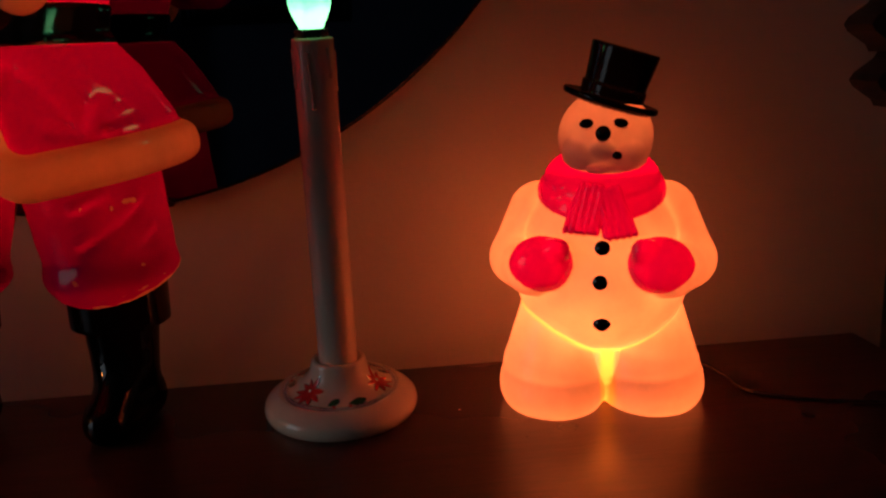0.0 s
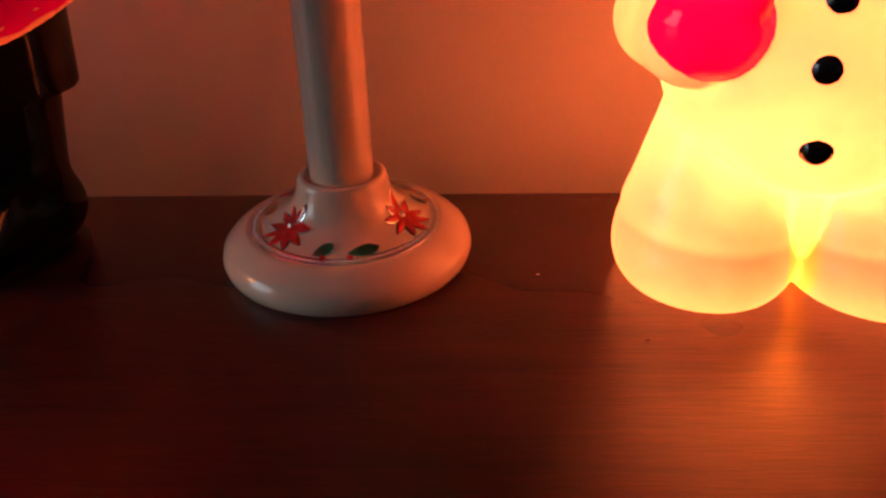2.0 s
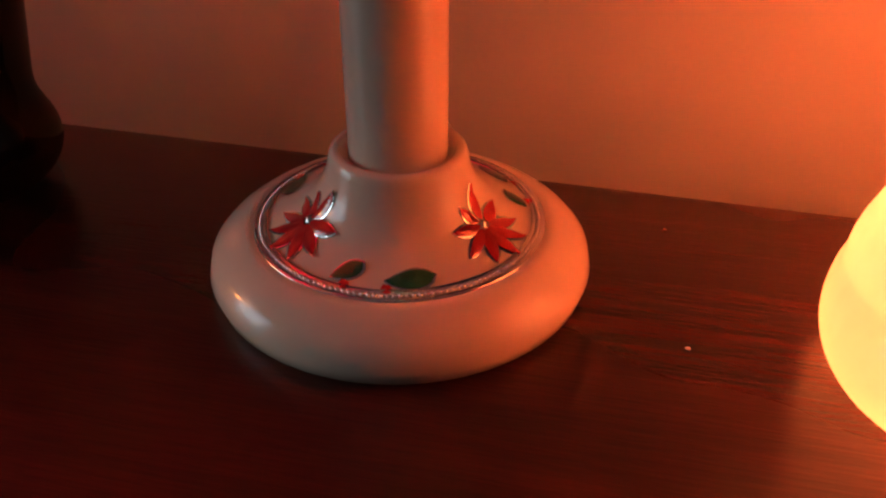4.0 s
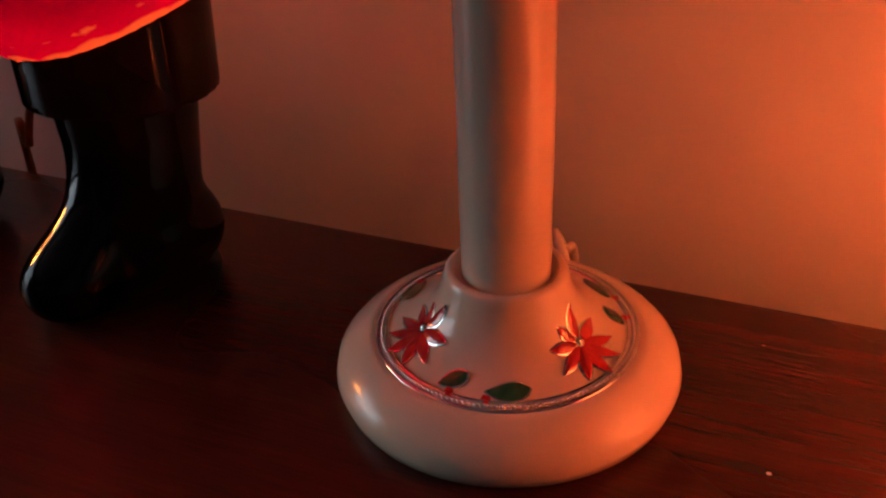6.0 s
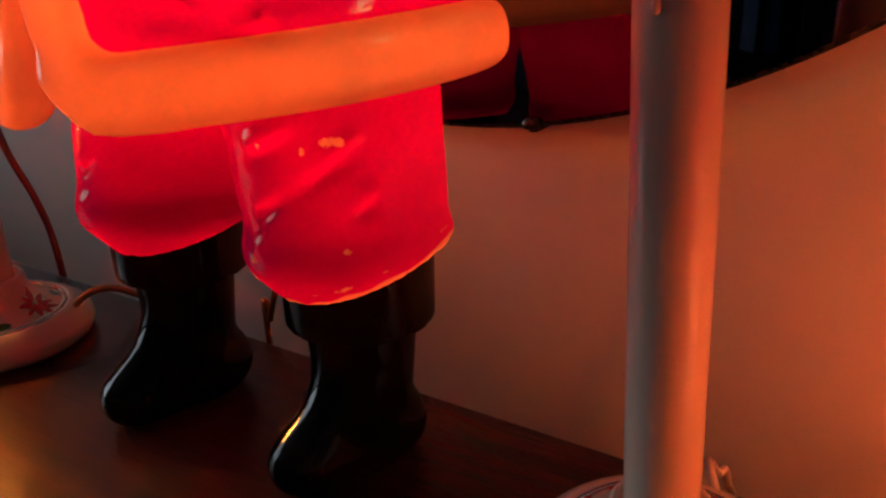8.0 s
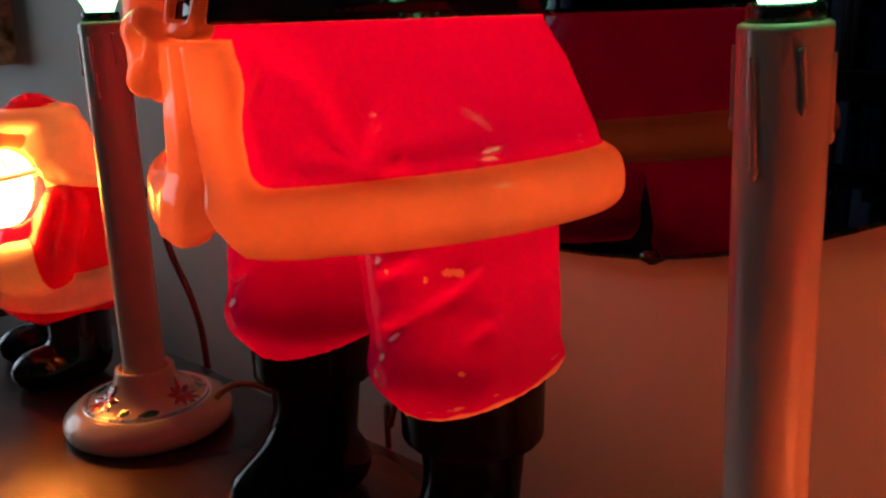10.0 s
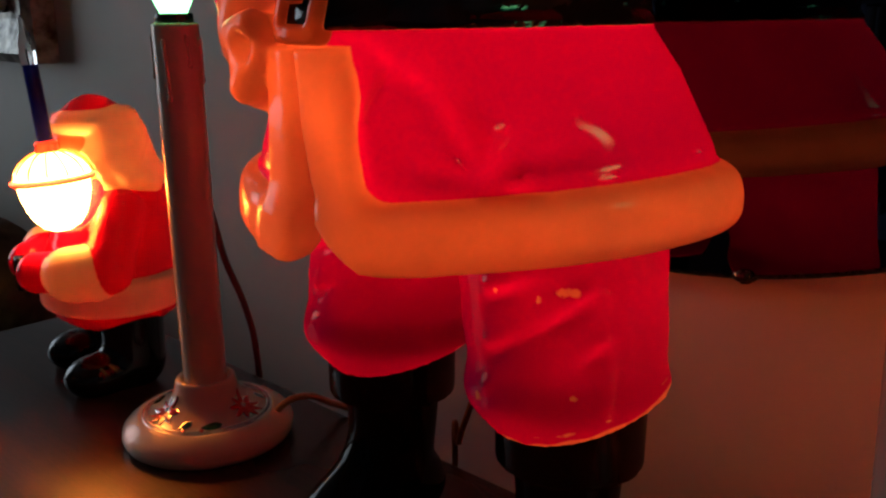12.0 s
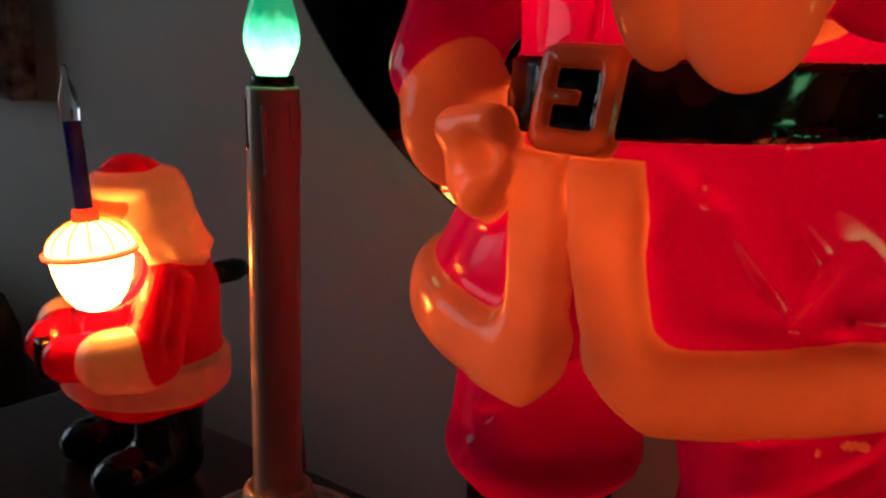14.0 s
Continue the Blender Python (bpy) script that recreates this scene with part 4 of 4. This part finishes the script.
        white = np.minimum(white, ell(H, (s * 0.0080, -0.0200, 0.1478), (0.0050, 0.0022, 0.0015), 0, s * 14))
        white = np.minimum(white, ell(H, (s * 0.0080, -0.0235, 0.1325), (0.0085, 0.0050, 0.0036), 0, s * 22))
    mitts = np.maximum(np.abs(x) - 0.0050, np.maximum(np.abs(z - 0.0690) - 0.0095, np.abs(y + 0.0450) - 0.0040))
    form = np.minimum(np.minimum(melt(red, white, 0.002), boots), np.minimum(melt(white, face, 0.003), np.minimum(mitts, lids)))
    # the hollow in which the light sits
    bt = radians(ELF_TURN)
    bx, by = BUBBLE[0] - ELF[0], BUBBLE[1] - ELF[1]
    bowl = ell(P, (bx * math.cos(bt) + by * math.sin(bt), by * math.cos(bt) - bx * math.sin(bt), BUBBLE[2] + 0.022), (0.0228, 0.0228, 0.0225))
    form = np.maximum(form, -bowl)
    dark = np.minimum(np.minimum(boots, mitts), lids)
    return {"form": form, "red": np.minimum(np.minimum(white, face) - red, 0.004), "black": np.minimum(np.minimum(np.minimum(red, white), face) - dark, 0.004),
            "flesh": np.minimum(np.minimum(red, white) - face, 0.004)}


RED, COAL = (0.60, 0.0012, 0.26), (0.006, 0.005, 0.005)
COAT_PLASTIC = blow_mold("painted_coat_plastic", (0.80, 0.55, 0.32), [("red", RED, 0.42, 0.0003), ("black", COAL, 0.01, 0.0002), ("gold", (0.34, 0.16, 0.08), 0.20, 0.0003), ("chip", (0.78, 0.52, 0.36), 0.62, 0.0003)], glow_at="fold")
# the first entry is bulb glow put into the colour, not paint
SNOW_PLASTIC = blow_mold("painted_snow_plastic", (0.82, 0.78, 0.72), [("seam_glow", (0.90, 0.82, 0.30), 0.95, 0.0012), ("red", RED, 0.40, 0.0002), ("black", COAL, 0.0, 0.0001)], 0.54, glow_at="fold")
SMALL_PLASTIC = blow_mold("painted_small_plastic", (0.85, 0.79, 0.66), [("flesh", (0.75, 0.20, 0.14), 0.45, 0.0003), ("red", (0.60, 0.0040, 0.06), 0.34, 0.0002), ("black", COAL, 0.0, 0.0002)], 0.46)

skin("coat_figurine", coat_figure, (-0.118, -0.112, -0.004), (0.116, 0.104, 0.394), 0.0014, COAT_PLASTIC, "lit red-coated bearded plastic figurine with orange-white fur trim and black boots", "figurine", SANTA, 0)
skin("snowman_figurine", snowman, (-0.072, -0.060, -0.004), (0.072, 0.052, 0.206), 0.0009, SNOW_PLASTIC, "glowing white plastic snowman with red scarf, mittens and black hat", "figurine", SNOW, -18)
skin("lamp_bearer_figurine", lamp_bearer, (-0.064, -0.070, -0.004), (0.064, 0.056, 0.176), 0.0010, SMALL_PLASTIC, "small lit red-coated plastic figurine hugging a bubble light", "figurine", ELF, ELF_TURN)

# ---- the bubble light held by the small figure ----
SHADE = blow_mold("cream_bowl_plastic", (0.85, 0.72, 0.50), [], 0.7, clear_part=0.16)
CAP_PLASTIC = blow_mold("pink_cap_plastic", (0.62, 0.06, 0.07), [], 0.4)
bub = new("bubble_light")
bub.empty_display_size = 0.02
bub.matrix_world = pose(*BUBBLE, 3.0, -4.5, 0) @ Matrix.Diagonal((0.88, 0.88, 1, 1))
tagged(bub, "lit cream bubble light with blue liquid in a glass tube", "bubble light")
part("bowl", lathe([(0, 0.0), (0.006, 0.0003), (0.011, 0.0025), (0.0155, 0.0075), (0.0185, 0.0135), (0.0205, 0.0205), (0.0212, 0.0270)], 64), SHADE, bub, "glowing cream plastic bowl")
part("rim", lathe([(0.0212, 0.0266), (0.0240, 0.0268), (0.0250, 0.0279), (0.0246, 0.0292), (0.0225, 0.0296)], 64), CAP_PLASTIC, bub)
cap = part("cap", lathe([(0.0226, 0.0294), (0.0210, 0.0335), (0.0175, 0.0375), (0.0125, 0.0408), (0.0080, 0.0424), (0.0062, 0.0428), (0.0060, 0.0470), (0.0050, 0.0475), (0.0040, 0.0475)], 64), SHADE, bub, "ribbed glowing cap")
for k in range(12):
    a = 2 * math.pi * k / 12
    part("rib", sweep([(r * math.cos(a), r * math.sin(a), z + 0.0002) for r, z in ((0.0222, 0.0302), (0.0204, 0.0345), (0.0170, 0.0380), (0.0123, 0.0410), (0.0078, 0.0427))], 0.0006, 6, 3), SHADE, cap)
part("collar", lathe([(0.0068, 0.0425), (0.0072, 0.0440), (0.0066, 0.0455), (0.0070, 0.0470), (0.0062, 0.0485), (0.0045, 0.0488)], 32), CAP_PLASTIC, bub, "pink plastic collar")
part("tube", lathe([(0.0, 0.0440), (0.0043, 0.0442), (0.0045, 0.0460), (0.0045, 0.0890), (0.0049, 0.0925), (0.0051, 0.0960), (0.0046, 0.1000), (0.0033, 0.1035), (0.0022, 0.1065), (0.0018, 0.1095), (0.0016, 0.1120), (0.0008, 0.1135), (0, 0.1138)], 40), TUBE_GLASS, bub, "clear glass tube with a pointed tip")
part("liquid", lathe([(0.0, 0.0446), (0.0038, 0.0450), (0.0040, 0.0465), (0.0040, 0.0885), (0.0036, 0.0882), (0, 0.0881)], 40), BLUE, bub, "deep blue liquid")

# ---- cords ----
def cord(label, points, radius, material):
    return tagged(part("power_cord", sweep(points, radius), material), label, "power cord")


PLUG = (-0.4000, 0.5000, 0.1020)
plug = thing("cord_plug", "black plastic plug in the back of the small figure", "plug", PLUG, 0)
bm = lathe([(0, -0.008), (0.0055, -0.008), (0.0062, -0.004), (0.0062, 0.006), (0.0045, 0.011), (0, 0.012)], 24)
bmesh.ops.rotate(bm, matrix=Matrix.Rotation(radians(-90), 3, "X"), verts=bm.verts)
part("housing", bm, BLACK, plug)
cord("dark red power cord hanging down behind the dresser", [(PLUG[0], PLUG[1] + 0.010, PLUG[2]), (-0.399, 0.515, 0.0995), (-0.396, 0.517, 0.087), (-0.389, 0.519, 0.062), (-0.375, 0.522, 0.034), (-0.367, 0.523, 0.0), (-0.365, 0.525, -0.10), (-0.36, 0.54, -0.50)], 0.0021, RED_CORD)
cord("tan power cord of the candle curling over the dresser", [(-0.2810, 0.4700, 0.0085), (-0.2770, 0.4745, 0.0165), (-0.2735, 0.4810, 0.0200), (-0.2735, 0.4920, 0.0170), (-0.2750, 0.5040, 0.0090), (-0.2740, 0.5140, 0.0030), (-0.268, 0.522, -0.004), (-0.262, 0.53, -0.05), (-0.26, 0.535, -0.4)], 0.0018, TAN_CORD)
cord("brown power cord hanging behind the boots of the figure", [(-0.150, 0.500, 0.130), (-0.164, 0.514, 0.095), (-0.178, 0.519, 0.060), (-0.190, 0.520, 0.028), (-0.198, 0.521, 0.006), (-0.203, 0.524, -0.02), (-0.205, 0.54, -0.4)], 0.0016, BROWN_CORD)
cord("clear power cord of the candle beside the wall", [(0.0300, 0.484, 0.0085), (0.0260, 0.4895, 0.0150), (0.0225, 0.4930, 0.0200), (0.0200, 0.500, 0.0180), (0.021, 0.509, 0.008), (0.022, 0.518, 0.0), (0.024, 0.53, -0.06), (0.03, 0.535, -0.4)], 0.0015, CLEAR_CORD)
cord("dark power cord lying behind the snowman", [(0.205, 0.474, 0.006), (0.226, 0.474, 0.007), (0.2385, 0.462, 0.0055), (0.2450, 0.447, 0.003), (0.2475, 0.436, 0.0013), (0.256, 0.424, 0.0012), (0.285, 0.408, 0.0012), (0.325, 0.398, 0.0012), (0.362, 0.392, 0.0012), (0.372, 0.390, -0.010), (0.374, 0.390, -0.10), (0.376, 0.390, -0.40)], 0.0011, DARK_CORD)

# ---- dust and specks on the polished top ----
for px, py, size, chip, label in ((0.0855, 0.4405, 1.0, WHITE_PAINT, "tiny pale crumb lying on the dresser top"), (0.0805, 0.4905, 0.8, BROWN_CORD, "tiny brown crumb lying on the dresser top"), (0.1146, 0.3994, 1.0, BLACK, "tiny black crumb lying on the dresser top")):
    bm = bmesh.new()
    bmesh.ops.create_icosphere(bm, subdivisions=2, radius=0.00045 * size, matrix=Matrix.Diagonal((1.4, 1, 0.5, 1)))
    ob = part("crumb", bm, chip)
    ob.location = (px, py, 0.0003)
    tagged(ob, label, "crumb")
